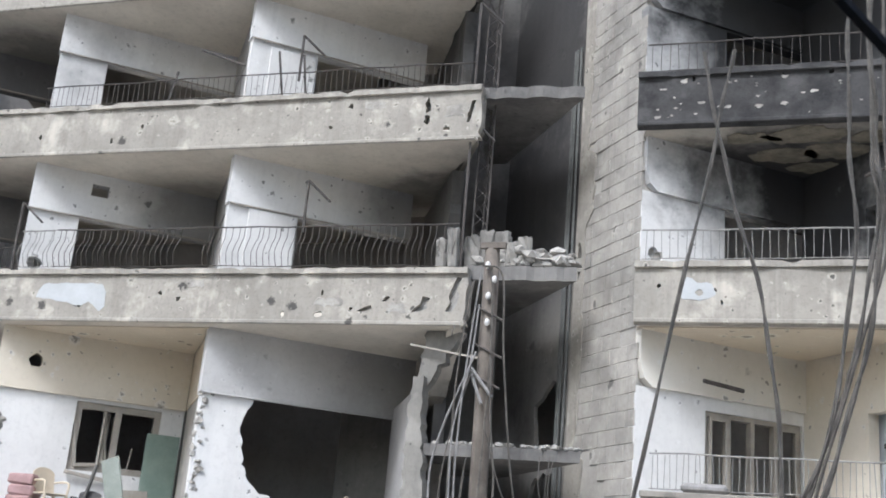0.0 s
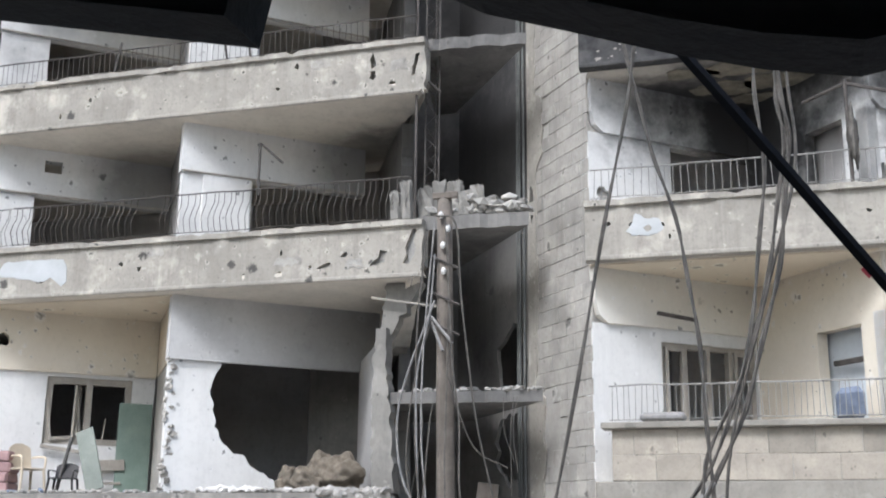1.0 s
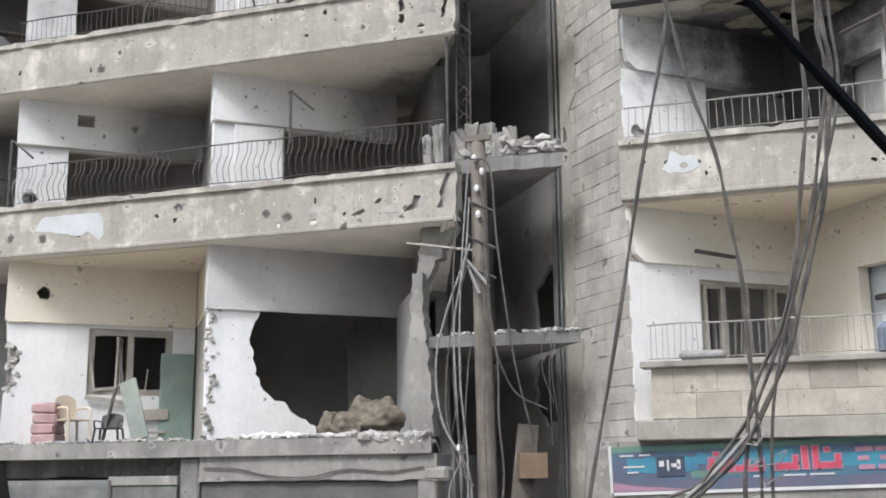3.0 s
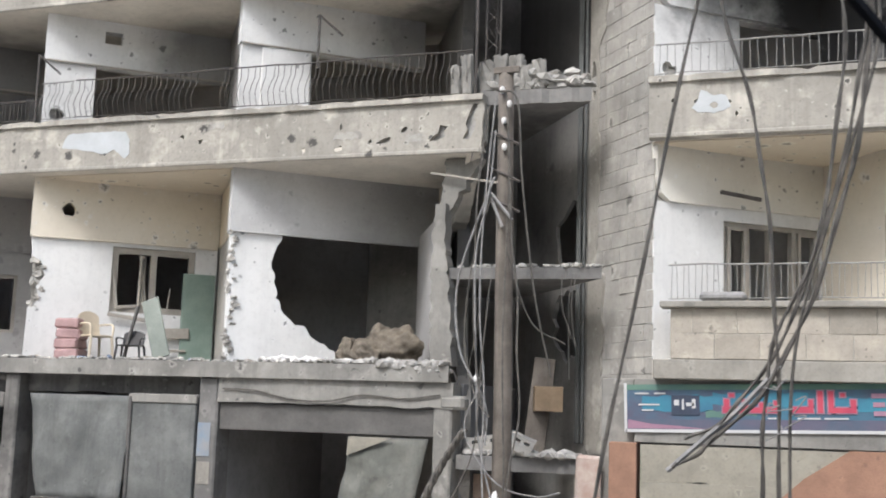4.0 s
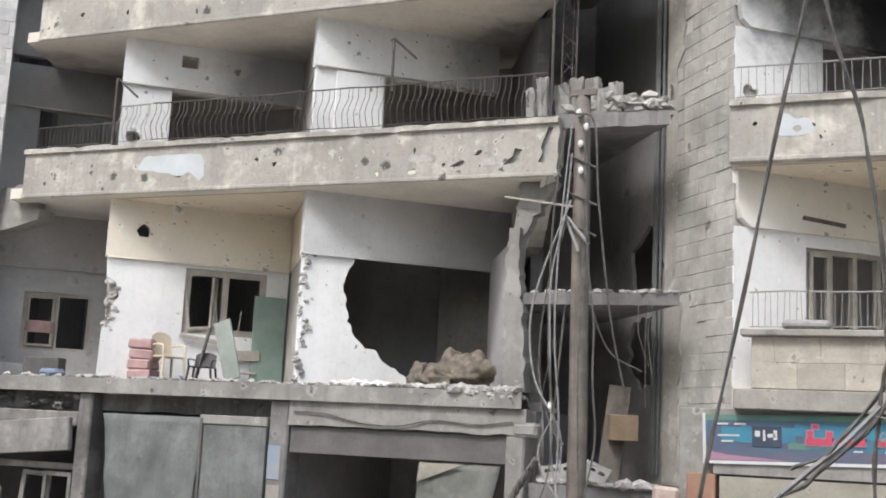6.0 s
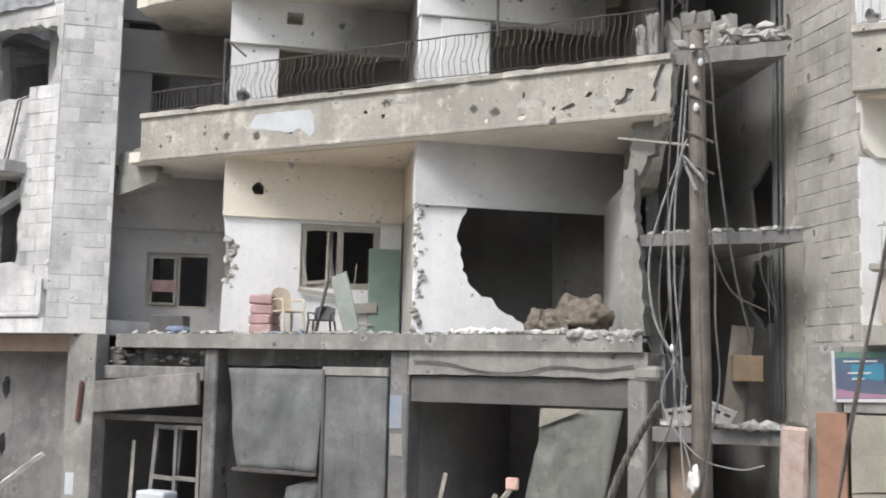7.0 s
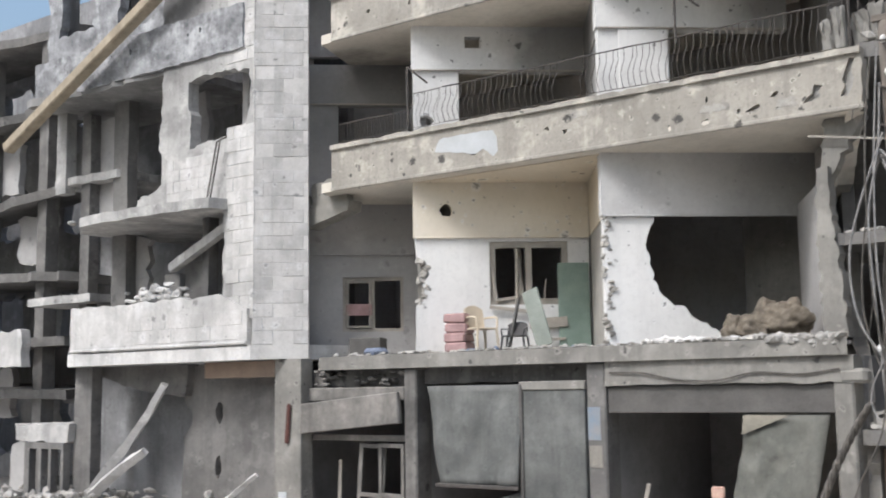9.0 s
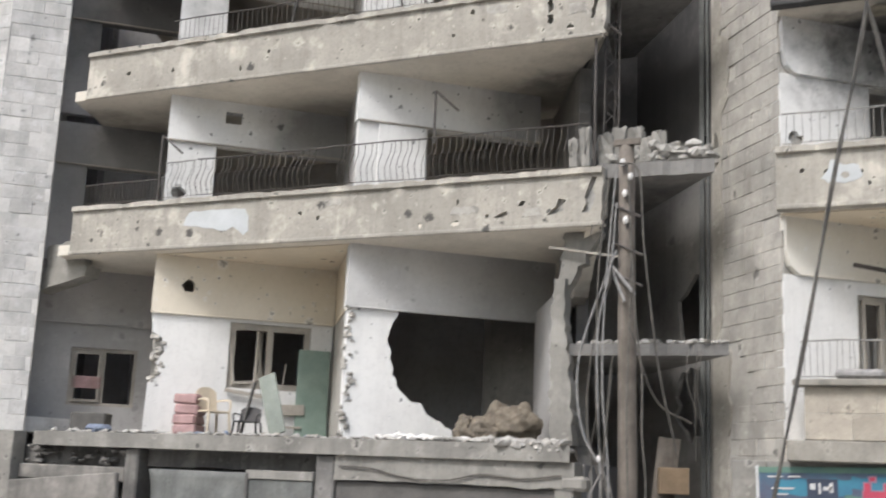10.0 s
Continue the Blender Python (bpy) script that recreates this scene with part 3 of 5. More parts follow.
boxed("shutter_box", -9.5, -5.72, YF + 0.08, YF + 0.4, 2.45, 2.885, fascia_grey, block)
boxed("concrete_infill", -11.14, -9.9, YF - 0.02, YF + 0.2, 0, 2.85, steel_grey, block, "flat grey steel shop door")
boxed("infill_cap", -11.2, -9.88, YF - 0.05, YF + 0.22, 2.85, 3.0, concrete, block)
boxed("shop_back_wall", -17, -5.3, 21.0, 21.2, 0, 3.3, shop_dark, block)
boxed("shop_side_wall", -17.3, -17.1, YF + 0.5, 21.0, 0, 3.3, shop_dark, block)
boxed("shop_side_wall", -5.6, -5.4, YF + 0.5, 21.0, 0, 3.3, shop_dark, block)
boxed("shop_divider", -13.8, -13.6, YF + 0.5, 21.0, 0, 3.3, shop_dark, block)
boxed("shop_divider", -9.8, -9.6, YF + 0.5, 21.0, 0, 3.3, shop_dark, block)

# ---- stairwell between the blocks ----
R, R2 = (-2.36, 16.8), (1.79, 16.8)
stair = thing("stairwell", "open shelled stairwell with broken landings", "stairwell")
for x0, x1, z0, z1 in ((-5.6, -3.15, 4.94, 5.12), (-5.4, -3.5, 1.98, 2.2), (-5.2, -3.4, 7.75, 7.98), (-5.2, -3.4, 10.9, 11.1)):
    front = jag([(x1, 17.0), (x0, 16.85)], 0.05, 0.12, closed=False)
    prism("landing", front + [(x0 - 0.6, 19.8), (x1 - 2.0, 19.8)], z0, z1, far_plaster, stair, "broken concrete landing")
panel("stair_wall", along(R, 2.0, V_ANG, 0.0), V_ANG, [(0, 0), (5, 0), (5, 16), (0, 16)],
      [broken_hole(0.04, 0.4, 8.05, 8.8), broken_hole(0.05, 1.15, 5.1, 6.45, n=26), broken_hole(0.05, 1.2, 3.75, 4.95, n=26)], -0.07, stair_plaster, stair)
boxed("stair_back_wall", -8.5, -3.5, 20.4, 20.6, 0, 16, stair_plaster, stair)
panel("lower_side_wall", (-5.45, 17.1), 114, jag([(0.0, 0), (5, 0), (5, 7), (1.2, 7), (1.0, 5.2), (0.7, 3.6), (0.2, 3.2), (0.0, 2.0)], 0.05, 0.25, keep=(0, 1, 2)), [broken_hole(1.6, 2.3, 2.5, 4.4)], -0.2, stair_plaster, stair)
boxed("dark_room_behind", -2.9, 1.2, 20.6, 20.8, 0, 16, room_dark, stair)
panel("plaster_remnant", along(R, 2.0, V_ANG, 0.02), V_ANG, jag([(0.1, 2.2), (1.5, 2.2), (1.6, 3.3), (1.0, 3.9), (0.5, 3.6), (0.25, 3.75)], 0.05, 0.14, keep=(0,)), [], -0.015, chipped_render, stair, "pale plaster left on the stair wall")
boxed("red_brown_board", -5.25, -4.75, 17.3, 17.35, 0.0, 1.9, rust_faded, stair, "reddish brown board under the landing")
for dx in (0.0, 0.12, 0.2):
    bm = bmesh.new()
    x, y = along(R, 2.05 + dx, V_ANG, -0.05)
    tube_mesh(bm, [(x, y, 2.4), (x + rnd.uniform(-0.03, 0.03), y, 5), (x + rnd.uniform(-0.03, 0.03), y, 8), (x, y, 12.5)], 0.025, 6)
    part("conduit", bm, steel_grey, stair, "grey wall conduit")

# ---- the neighbouring block across the stairwell ----
nb = thing("apartment_building", "bullet-pocked apartment building with burnt upper storeys", "building")
YR = 16.4
pier = thing("masonry_pier", "tall pocked grey concrete block pier beside the stairwell", "pier")
panel("pier_wall", along(R, 0, V_ANG, 0.012), V_ANG, jag([(0.07, 0), (1.97, 0), (1.97, 16.5), (0.07, 16.5)], 0.03, 0.22, keep=(0, 1, 2)), [broken_hole(1.72, 1.93, 8.1, 8.8, n=12)], -0.4, mortar, pier)
strip = jag([(1.5, 2.3), (1.96, 2.3), (1.96, 13.4), (1.62, 13.4), (1.7, 10.4), (1.42, 10.2), (1.46, 9.3), (1.68, 9.0), (1.64, 7.2), (1.72, 5.3), (1.44, 5.1), (1.5, 3.6)], 0.045, 0.16, keep=(0, 1, 2))
panel("plaster_strip", along(R, 0, V_ANG, -0.02), V_ANG, strip, [broken_hole(1.74, 1.91, 8.1, 8.8, n=12)], -0.03, parapet_plaster, pier, "grey render left on the pier edge")
for k, (zf, zc) in enumerate(((3.7, 6.95), (7.15, 10.07), (10.27, 13.2))):
    zb = (6.1, 9.18, 12.4)[k]
    for o in (R, R2):
        if k == 0:
            low, up = white_paint, pale_cream
            out, holes = rect(0, TOOTH + 0.1, zf, zb), [rect(1.25, 3.1, zf + 0.1, 5.9)]
        else:
            low = up = white_paint
            out, holes = [(0, zf), (1.57, zf), (1.57, zb - 0.03), (TOOTH, zb - 0.03), (TOOTH, zb), (0, zb)], []
            if k == 1:
                holes = [broken_hole(0.14, 0.4, zf + 0.85, zf + 1.15, 0.35, 12)]
        panel("wall", o, U_ANG, out, holes, 0.2, low, nb)
        bow = [(0.03, zb + 0.35), (0.1, zb + 0.12), (0.25, zb), (TOOTH, zb), (TOOTH, zc), (0.03, zc)]
        panel("upper_wall", along(o, 0, off=0.06), U_ANG, bow, [], 0.26, up if k == 0 else white_paint, nb)
    tone = pale_beige if k == 0 else white_paint
    holes = [rect(0.45, 1.35, zf + 0.1, 5.97)] if k == 0 else ([rect(0.5, 1.3, zf, zf + 2.0)] if k == 1 else [])
    panel("return_wall", along(R2, 0, V_ANG), V_ANG, rect(0, BACK, zf, zc), holes, -0.2, tone, nb)
    boxed("niche_back", 0.3, 1.5, -0.36, -0.28, zf, zc - 0.5, niche_blue if k == 0 else grey_paint, nb, m=place(R2, 0, 0, V_ANG, 0))
    boxed("back_wall", -1.5, 9, 20.2, 20.4, zf, zc, room_dark, nb)
window_unit(nb, R, U_ANG, 1.25, 3.1, 3.8, 5.9, 4, depth=0.12)
boxed("niche_bar", 0.6, 1.2, -0.2, -0.13, 5.45, 5.53, iron, nb, "white bar across the niche", m=place(R2, 0, 0, V_ANG))
for z0, z1 in ((3.42, 3.7), (6.95, 7.15), (10.07, 10.27), (13.2, 13.4)):
    prism("floor_slab", [(-2.3, YR + 0.17), (9, YR + 0.17), (9, 20.3), (-3.2, 20.3), (-2.5, 17.2)], z0, z1, soffit_plaster, nb)
prism("roof_slab", [(-2.3, YR + 0.17), (9, YR + 0.17), (9, 22), (-4, 22), (-2.5, 17.2)], 16.3, 16.6, concrete, nb)
parapet(nb, -2.38, 9, YR, 6.95, 7.89, parapet_plaster, False, holes=chips(-2.1, 2.5, 7.1, 7.7, 7, 0.045))
parapet(nb, -2.42, 9, YR, 10.07, 10.98, parapet_burnt, False, holes=chips(-2.1, 2.5, 10.8, 10.86, 3, 0.04))
parapet(nb, -2.42, 9, YR, 13.2, 14.1, parapet_burnt, False)
for z0, z1 in ((6.95, 7.89), (10.07, 10.98)):
    boxed("parapet_backing", -2.3, 8.9, YR + 0.175, YR + 0.21, z0 + 0.21, z1 - 0.11, room_dark, nb)
panel("bare_patch", (0, YR - 0.006), 0, jag([(-1.76, 7.36), (-1.58, 7.3), (-1.36, 7.3), (-1.2, 7.4), (-1.26, 7.56), (-1.48, 7.56), (-1.62, 7.66), (-1.66, 7.5)], 0.025, 0.06), [broken_hole(-1.5, -1.38, 7.36, 7.46, n=8)], 0.005, bare_plaster, nb, "pale bare patch of missing render")
prism("ceiling_panel", [(R[0], R[1] - 0.2), (R2[0], R2[1] - 0.2), along(R2, BACK, V_ANG)], 6.93, 6.945, beige_paint, nb, "cream painted balcony ceiling")
for k in range(60):
    x, z, w = rnd.uniform(-2.2, 3.0), rnd.uniform(10.15, 10.85), rnd.choice((0.012, 0.018, 0.025, 0.03, 0.055))
    panel("bare_patch", (0, YR - 0.006), 0, broken_hole(x - w, x + w, z - 0.5 * w, z + 0.5 * w, 0.4, 9), [], 0.005, chipped_render, nb, "pale chip in the burnt render")
# soot-flaked ceiling patch
for k, (x, y, w) in enumerate(((-0.75, 17.0, 0.4), (0.05, 16.95, 0.6), (-0.2, 17.75, 0.55), (0.55, 17.6, 0.6), (0.2, 18.3, 0.4), (1.1, 17.1, 0.4))):
    pts = [(x + w * math.cos(q) * rnd.uniform(0.8, 1.2), y + 0.55 * w * math.sin(q) * rnd.uniform(0.8, 1.2)) for q in [2 * math.pi * j / 12 for j in range(12)]]
    prism("bare_patch", jag(pts, 0.05, 0.1), 10.052, 10.066, soffit_clean, nb, "pale patch of spalled ceiling")
railing(nb, -2.3, 6, YR + 0.08, 7.89, 8.4, False, 0.12, iron_white)
railing(nb, -2.1, 6, YR + 0.12, 4.53, 5.08, False, 0.085, iron_white)
railing(nb, -2.3, 6, YR + 0.08, 10.98, 11.5, False, 0.14, iron)
# first balcony: stone parapet, coping, slab band
boxed("parapet_core", -2.06, 9, YR + 0.03, YR + 0.2, 3.7, 4.45, mortar, nb)
boxed("coping", -2.2, 9, YR - 0.1, YR + 0.25, 4.44, 4.53, cream_stone, nb, "pale stone coping")
boxed("slab_band", -2.3, 9, YR - 0.02, YR + 0.17, 3.42, 3.7, cream_stone, nb)

# shop front under the neighbouring block
boxed("shop_pillar", -2.95, -2.55, YR + 0.1, YR + 0.5, -0.6, 2.5, rust_paint, nb, "brick red painted pillar")
boxed("pier_foot", -3.1, -2.62, YR + 0.3, YR + 0.7, 0.0, 3.42, concrete, pier)
boxed("shop_beam", -2.6, 9, YR + 0.2, YR + 0.6, 2.5, 3.42, concrete, nb)
for k in range(5):
    panel("shutter_panel", (0, YR + 0.14 - 0.025 * (k % 2)), 0, jag(rect(-2.5, 0.6, 2.5 - 0.52 * (k + 1) - 0.03, 2.48 - 0.52 * k), 0.035, 0.28, keep=(1, 2, 3)), [], 0.03, cream_metal, nb, "torn cream sheet metal shop panel")
panel("shop_door", (0, YR + 0.06), 0, [(-1.9, -0.6), (3.4, -0.6), (3.4, 2.5), (0.35, 2.5), (-0.25, 2.1), (-0.8, 1.6)], [], 0.03, rust_paint, nb, "slanting brick red shop panel")
boxed("shop_back_wall", -2.6, 9, 19, 19.2, -0.6, 3.42, shop_dark, nb)

# the printed sign over the shop
sign = thing("shop_banner", "faded teal printed vinyl shop banner with red lettering bars", "sign", at=(0, YR + 0.17, 2.6))
YB = YR + 0.17
boxed("sheet", -2.72, 4.2, YB, YB + 0.02, 2.72, 3.36, banner_teal, sign, bevel=0.0)
boxed("top_strip", -2.72, 4.2, YB - 0.006, YB - 0.002, 3.28, 3.36, banner_green, sign, bevel=0.0)
boxed("bottom_strip", -2.72, 4.2, YB - 0.006, YB - 0.002, 2.72, 2.86, banner_purple, sign, bevel=0.0)
for x0, x1, z0, z1, mat in ((-2.5, -1.5, 2.98, 3.2, banner_cyan), (-1.5, -0.2, 3.05, 3.24, banner_cyan), (0.1, 1.1, 2.95, 3.18, banner_cyan), (-1.6, -0.9, 2.9, 3.0, banner_green), (1.6, 3.6, 2.98, 3.2, banner_cyan)):
    n_ = 9
    blob = [(x0 + (x1 - x0) * k / n_, z0 + rnd.uniform(-0.02, 0.03)) for k in range(n_ + 1)] + [(x1 - (x1 - x0) * k / n_, z1 + rnd.uniform(-0.04, 0.02)) for k in range(n_ + 1)]
    panel("printed_swash", (0, YB - 0.005), 0, blob, [], 0.003, mat, sign)
panel("printed_swash", (0, YB - 0.011), 0, [(-2.71, 2.73), (-1.6, 2.73), (-2.0, 2.77), (-2.4, 2.8), (-2.71, 2.86)], [], 0.003, banner_rose, sign)
boxed("hem", -2.74, 4.22, YB - 0.008, YB + 0.03, 2.675, 2.72, banner_white, sign, bevel=0.0)
boxed("hem", -2.76, -2.72, YB - 0.008, YB + 0.03, 2.675, 3.38, banner_white, sign, bevel=0.0)
boxed("picture", -2.08, -1.68, YB - 0.012, YB - 0.004, 2.92, 3.2, banner_dark, sign, bevel=0.0)
for x0, x1, z0, z1 in ((-2.04, -1.97, 3.06, 3.14), (-1.93, -1.9, 3.0, 3.15), (-1.87, -1.76, 3.05, 3.1), (-1.79, -1.74, 3.02, 3.15)):
    boxed("picture_mark", x0, x1, YB - 0.017, YB - 0.013, z0, z1, banner_white, sign, bevel=0.0)
# the lettering as plain red bars on pale outlines
for x0, x1, z0, z1 in ((-1.36, -1.02, 2.96, 3.04), (-1.34, -1.27, 3.04, 3.15), (-1.09, -1.02, 3.04, 3.14), (-1.27, -1.2, 3.18, 3.23), (-0.98, -0.6, 2.96, 3.03), (-0.86, -0.8, 3.03, 3.1), (-0.66, -0.6, 3.03, 3.12),
                       (-0.45, -0.14, 2.96, 3.04), (-0.2, -0.14, 3.04, 3.14), (-0.08, -0.01, 2.96, 3.26), (0.06, 0.13, 2.96, 3.26), (0.13, 0.42, 2.96, 3.03), (0.35, 0.42, 3.03, 3.14), (0.22, 0.28, 3.18, 3.23)):
    boxed("lettering_outline", x0 - 0.018, x1 + 0.018, YB - 0.014, YB - 0.009, z0 - 0.018, z1 + 0.018, banner_rose, sign, bevel=0.0)
    boxed("lettering_bar", x0, x1, YB - 0.019, YB - 0.0145, z0, z1, banner_red, sign, bevel=0.0)
for k in range(4):
    for j in range(3):
        x = 0.62 + k * 0.28 + rnd.uniform(-0.03, 0.03)
        boxed("lettering_bar", x, x + rnd.uniform(0.14, 0.24), YB - 0.016, YB - 0.009, 2.92 + j * 0.12, 2.985 + j * 0.12, banner_rose, sign, bevel=0.0)
for x, w, z in ((-2.6, 0.2, 3.22), (-2.32, 0.16, 3.22), (-2.55, 0.3, 3.06), (-2.5, 0.16, 2.98), (-0.75, 0.12, 2.87), (-0.35, 0.3, 2.87), (0.0, 0.32, 2.87)):
    boxed("small_lettering_bar", x, x + w, YB - 0.015, YB - 0.009, z, z + 0.022, banner_white, sign, bevel=0.0)

# it hangs a little crooked
sign.matrix_basis = pose(-2.7, YB, 3.0, 0, -1.5, 0) @ pose(0.02, 0, -0.03) @ pose(-2.7, YB, 3.0).inverted() @ sign.matrix_basis

# ---- the pale ruin beyond ----
ruin = thing("apartment_building", "pale half-collapsed stone apartment building with burnt upper floor", "building")
YL = 16.0
C = (-17.3, YL)
SIDE = 1.15
panel("front_wall", (0, YL + 0.05), 0, jag([(-18.3, 4.4), (-17.3, 4.4), (-17.3, 15), (-20.3, 15), (-20.3, 9.2), (-20.42, 8.4), (-20.12, 8.0), (-20.15, 7.6), (-20.5, 7.42), (-20.95, 7.34), (-21.3, 7.0), (-18.3, 6.95), (-18.22, 6.2)], 0.05, 0.15, keep=(0, 1, 2)),
      [jag([(-19.36, 8.24), (-18.7, 8.3), (-18.1, 8.34), (-18.0, 8.5), (-17.55, 8.52), (-17.43, 8.9), (-17.43, 9.4), (-17.5, 9.72), (-18.5, 9.82), (-19.45, 9.76), (-19.36, 9.0)], 0.05, 0.13), jag(rect(-19.3, -18.0, 12, 13.2), 0.05, 0.2)], 0.3, ruin_white, ruin)
panel("side_wall", along(C, 0.0, off=-0.05), U_ANG, rect(0, SIDE, 3.56, 15), [], 0.3, pale_mortar, ruin)
outline = [(-17.35, YL), (-23.3, YL)] + [(-23.3 - 0.95 * math.sin(q), YL + 0.95 * (1 - math.cos(q))) for q in [0.4, 0.8, 1.2, 1.57]] + [(-24.25, 21), (-15.5, 21), (-16.8, YL + 0.55)]
prism("floor_slab", outline, 3.55, 3.85, block_white, ruin)
# rounded balcony parapet
bm = bmesh.new()
line = [(-17.45, YL)] + [(-17.45 - 0.3 * k, YL) for k in range(1, 20)] + [(-23.2 - 0.9 * math.sin(q), YL + 0.9 * (1 - math.cos(q))) for q in [0.3, 0.6, 0.9, 1.2, 1.57]] + [(-24.1, 18)]
ring = []
for k, (x, y) in enumerate(line):
    top = 4.92 + rnd.uniform(-0.05, 0.05) if k > 3 else 4.6 + 0.12 * k
    ring.append([bm.verts.new((x, y, 3.83)), bm.verts.new((x, y, top)), bm.verts.new((x + 0.02, y + 0.2, top)), bm.verts.new((x + 0.02, y + 0.2, 3.83))])
for a, b in zip(ring, ring[1:]):
    for j in range(4):
        bm.faces.new((a[j], a[(j + 1) % 4], b[(j + 1) % 4], b[j]))
bm.faces.new(ring[0])
bm.faces.new(ring[-1][::-1])
part("parapet", bm, block_white, ruin, "rounded pale stone balcony parapet")
bm = bmesh.new()
tube_mesh(bm, [(x, y - 0.02 if x > -23.3 else y, 3.9) for x, y in line[:-1]], 0.035, 6)
part("moulding", bm, block_white, ruin)
# second floor slab, bare and cracked
prism("broken_slab", jag([(-18.1, YL + 0.1), (-18.2, YL - 0.45), (-20.5, YL - 0.6), (-22.6, YL - 0.45), (-23.6, YL + 0.3), (-23.2, 20), (-18.1, 20)], 0.07, 0.3, keep=(4, 5, 6)), 6.75, 6.97, ruin_white, ruin, "bare cracked balcony slab")
prism("broken_slab", jag([(-20.0, YL + 0.1), (-25.4, YL - 0.1), (-25.4, 20), (-20, 20)], 0.08, 0.3, keep=(1, 2)), 10.1, 10.3, ruin_white, ruin, "bare cracked balcony slab")
prism("broken_slab", jag([(-23.0, YL + 0.9), (-25.6, YL + 0.9), (-25.6, 20), (-23, 20)], 0.08, 0.3, keep=(1, 2)), 8.2, 8.4, ruin_white, ruin, "bare cracked balcony slab")
prism("broken_slab", jag([(-23.6, YL + 0.6), (-26.2, YL + 0.6), (-26.2, 20), (-23.6, 20)], 0.08, 0.3, keep=(1, 2)), 5.15, 5.35, ruin_white, ruin, "bare cracked balcony slab")
panel("burnt_band", (0, YL - 0.02), 0, jag(rect(-25.2, -17.62, 10.2, 11.2), 0.022, 0.16), chips(-24.5, -18.2, 10.45, 10.95, 7, 0.1), 0.2, parapet_scorched, ruin, "scorched balcony wall")
boxed("burnt_band_core", -25.0, -17.7, YL + 0.185, YL + 0.3, 10.3, 11.05, ruin_white, ruin)
# columns from the lower floors get the darker plaster, shade put in by colour
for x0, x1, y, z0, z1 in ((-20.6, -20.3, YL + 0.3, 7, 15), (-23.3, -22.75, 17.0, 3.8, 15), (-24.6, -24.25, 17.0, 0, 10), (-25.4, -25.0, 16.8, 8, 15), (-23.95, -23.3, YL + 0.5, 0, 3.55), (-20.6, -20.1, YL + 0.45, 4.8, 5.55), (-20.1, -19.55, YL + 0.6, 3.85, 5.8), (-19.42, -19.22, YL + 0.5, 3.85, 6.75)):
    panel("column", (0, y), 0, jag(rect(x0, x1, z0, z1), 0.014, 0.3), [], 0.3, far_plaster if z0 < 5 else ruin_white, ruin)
boxed("corner_post", -17.15, -16.4, YL + 0.5, YL + 0.85, 0, 3.55, concrete, ruin)
boxed("lintel", -19.3, -17.16, YL + 0.5, YL + 0.8, 3.2, 3.54, rust_faded, ruin)
panel("sagging_ceiling", (0, YL + 0.9), 0, jag([(-23.8, 3.54), (-20.3, 3.54), (-20.4, 2.82), (-21.5, 2.9), (-22.6, 3.1), (-23.7, 3.35)], 0.03, 0.2, keep=(0,)), [], 0.3, far_plaster, ruin, "sagging strip of ceiling plaster")
panel("far_balcony", (0, YL + 0.4), 0, jag(rect(-29.0, -26.1, 3.65, 4.55), 0.05, 0.25), [], 0.25, block_white, ruin, "pale broken balcony wall")
panel("shop_wall", (0, YL + 1.1), 0, jag([(-20.7, 0), (-17.0, 0), (-17.0, 3.5), (-20.7, 3.5), (-20.66, 2.7), (-20.4, 2.5), (-20.36, 2.2), (-20.66, 1.9)], 0.04, 0.2, keep=(0, 1, 2)), [broken_hole(-19.6, -19.35, 2.2, 2.7), broken_hole(-19.6, -19.4, 1.0, 1.5)], 0.2, far_plaster, ruin)
boxed("inner_wall", -26.5, -17.3, 19.0, 19.2, 3.85, 16, far_grey, ruin)
panel("upper_storey", (0, YL + 0.4), 0, jag([(-25.3, 11.15), (-20.3, 11.15), (-20.3, 15), (-25.3, 15)], 0.08, 0.3), [jag(rect(-24.8, -23.4, 11.9, 13.2), 0.1, 0.2), jag(rect(-22.4, -21.0, 11.7, 13.2), 0.1, 0.2)], 0.25, parapet_scorched, ruin)
for x0, x1, z0, z1 in ((-23.6, -22.3, 4.0, 6.7), (-21.4, -20.2, 7.0, 9.9), (-24.9, -23.4, 7.0, 9.9)):
    panel("partition_wall", (0, YL + 1.3), 0, jag(rect(x0, x1, z0, z1), 0.12, 0.25, keep=(0,)), [], 0.15, grey_paint, ruin)
boxed("inner_wall", -26, -17.3, 18.4, 18.6, 0, 3.55, far_grey, ruin)
panel("low_ledge", (0, YL + 0.3), 0, jag(rect(-26.1, -23.9, 1.76, 2.2), 0.05, 0.2), [], 0.6, ruin_white, ruin)
panel("doorway_wall", (0, YL + 0.25), 0, rect(-25.6, -24.0, 0, 1.75), [rect(-25.4, -25.0, 0.05, 1.6), rect(-24.9, -24.6, 0.05, 1.6), rect(-24.5, -24.1, 0.05, 1.6)], 0.2, far_plaster, ruin)
bm = bmesh.new()
tube_mesh(bm, [(-18.6, YL - 0.1, 7.0), (-18.25, YL - 0.15, 8.2), (-17.9, YL - 0.2, 8.25)], 0.02, 5)
tube_mesh(bm, [(-18.5, YL - 0.1, 7.0), (-18.15, YL - 0.15, 8.2)], 0.02, 5)
part("bent_rebar", bm, iron, ruin)
boxed("fallen_beam", 0, 2.3, -0.1, 0.1, -0.1, 0.1, ruin_white, ruin, "snapped concrete beam", m=pose(-20.2, YL + 0.3, 5.66, 0, -23, 0))

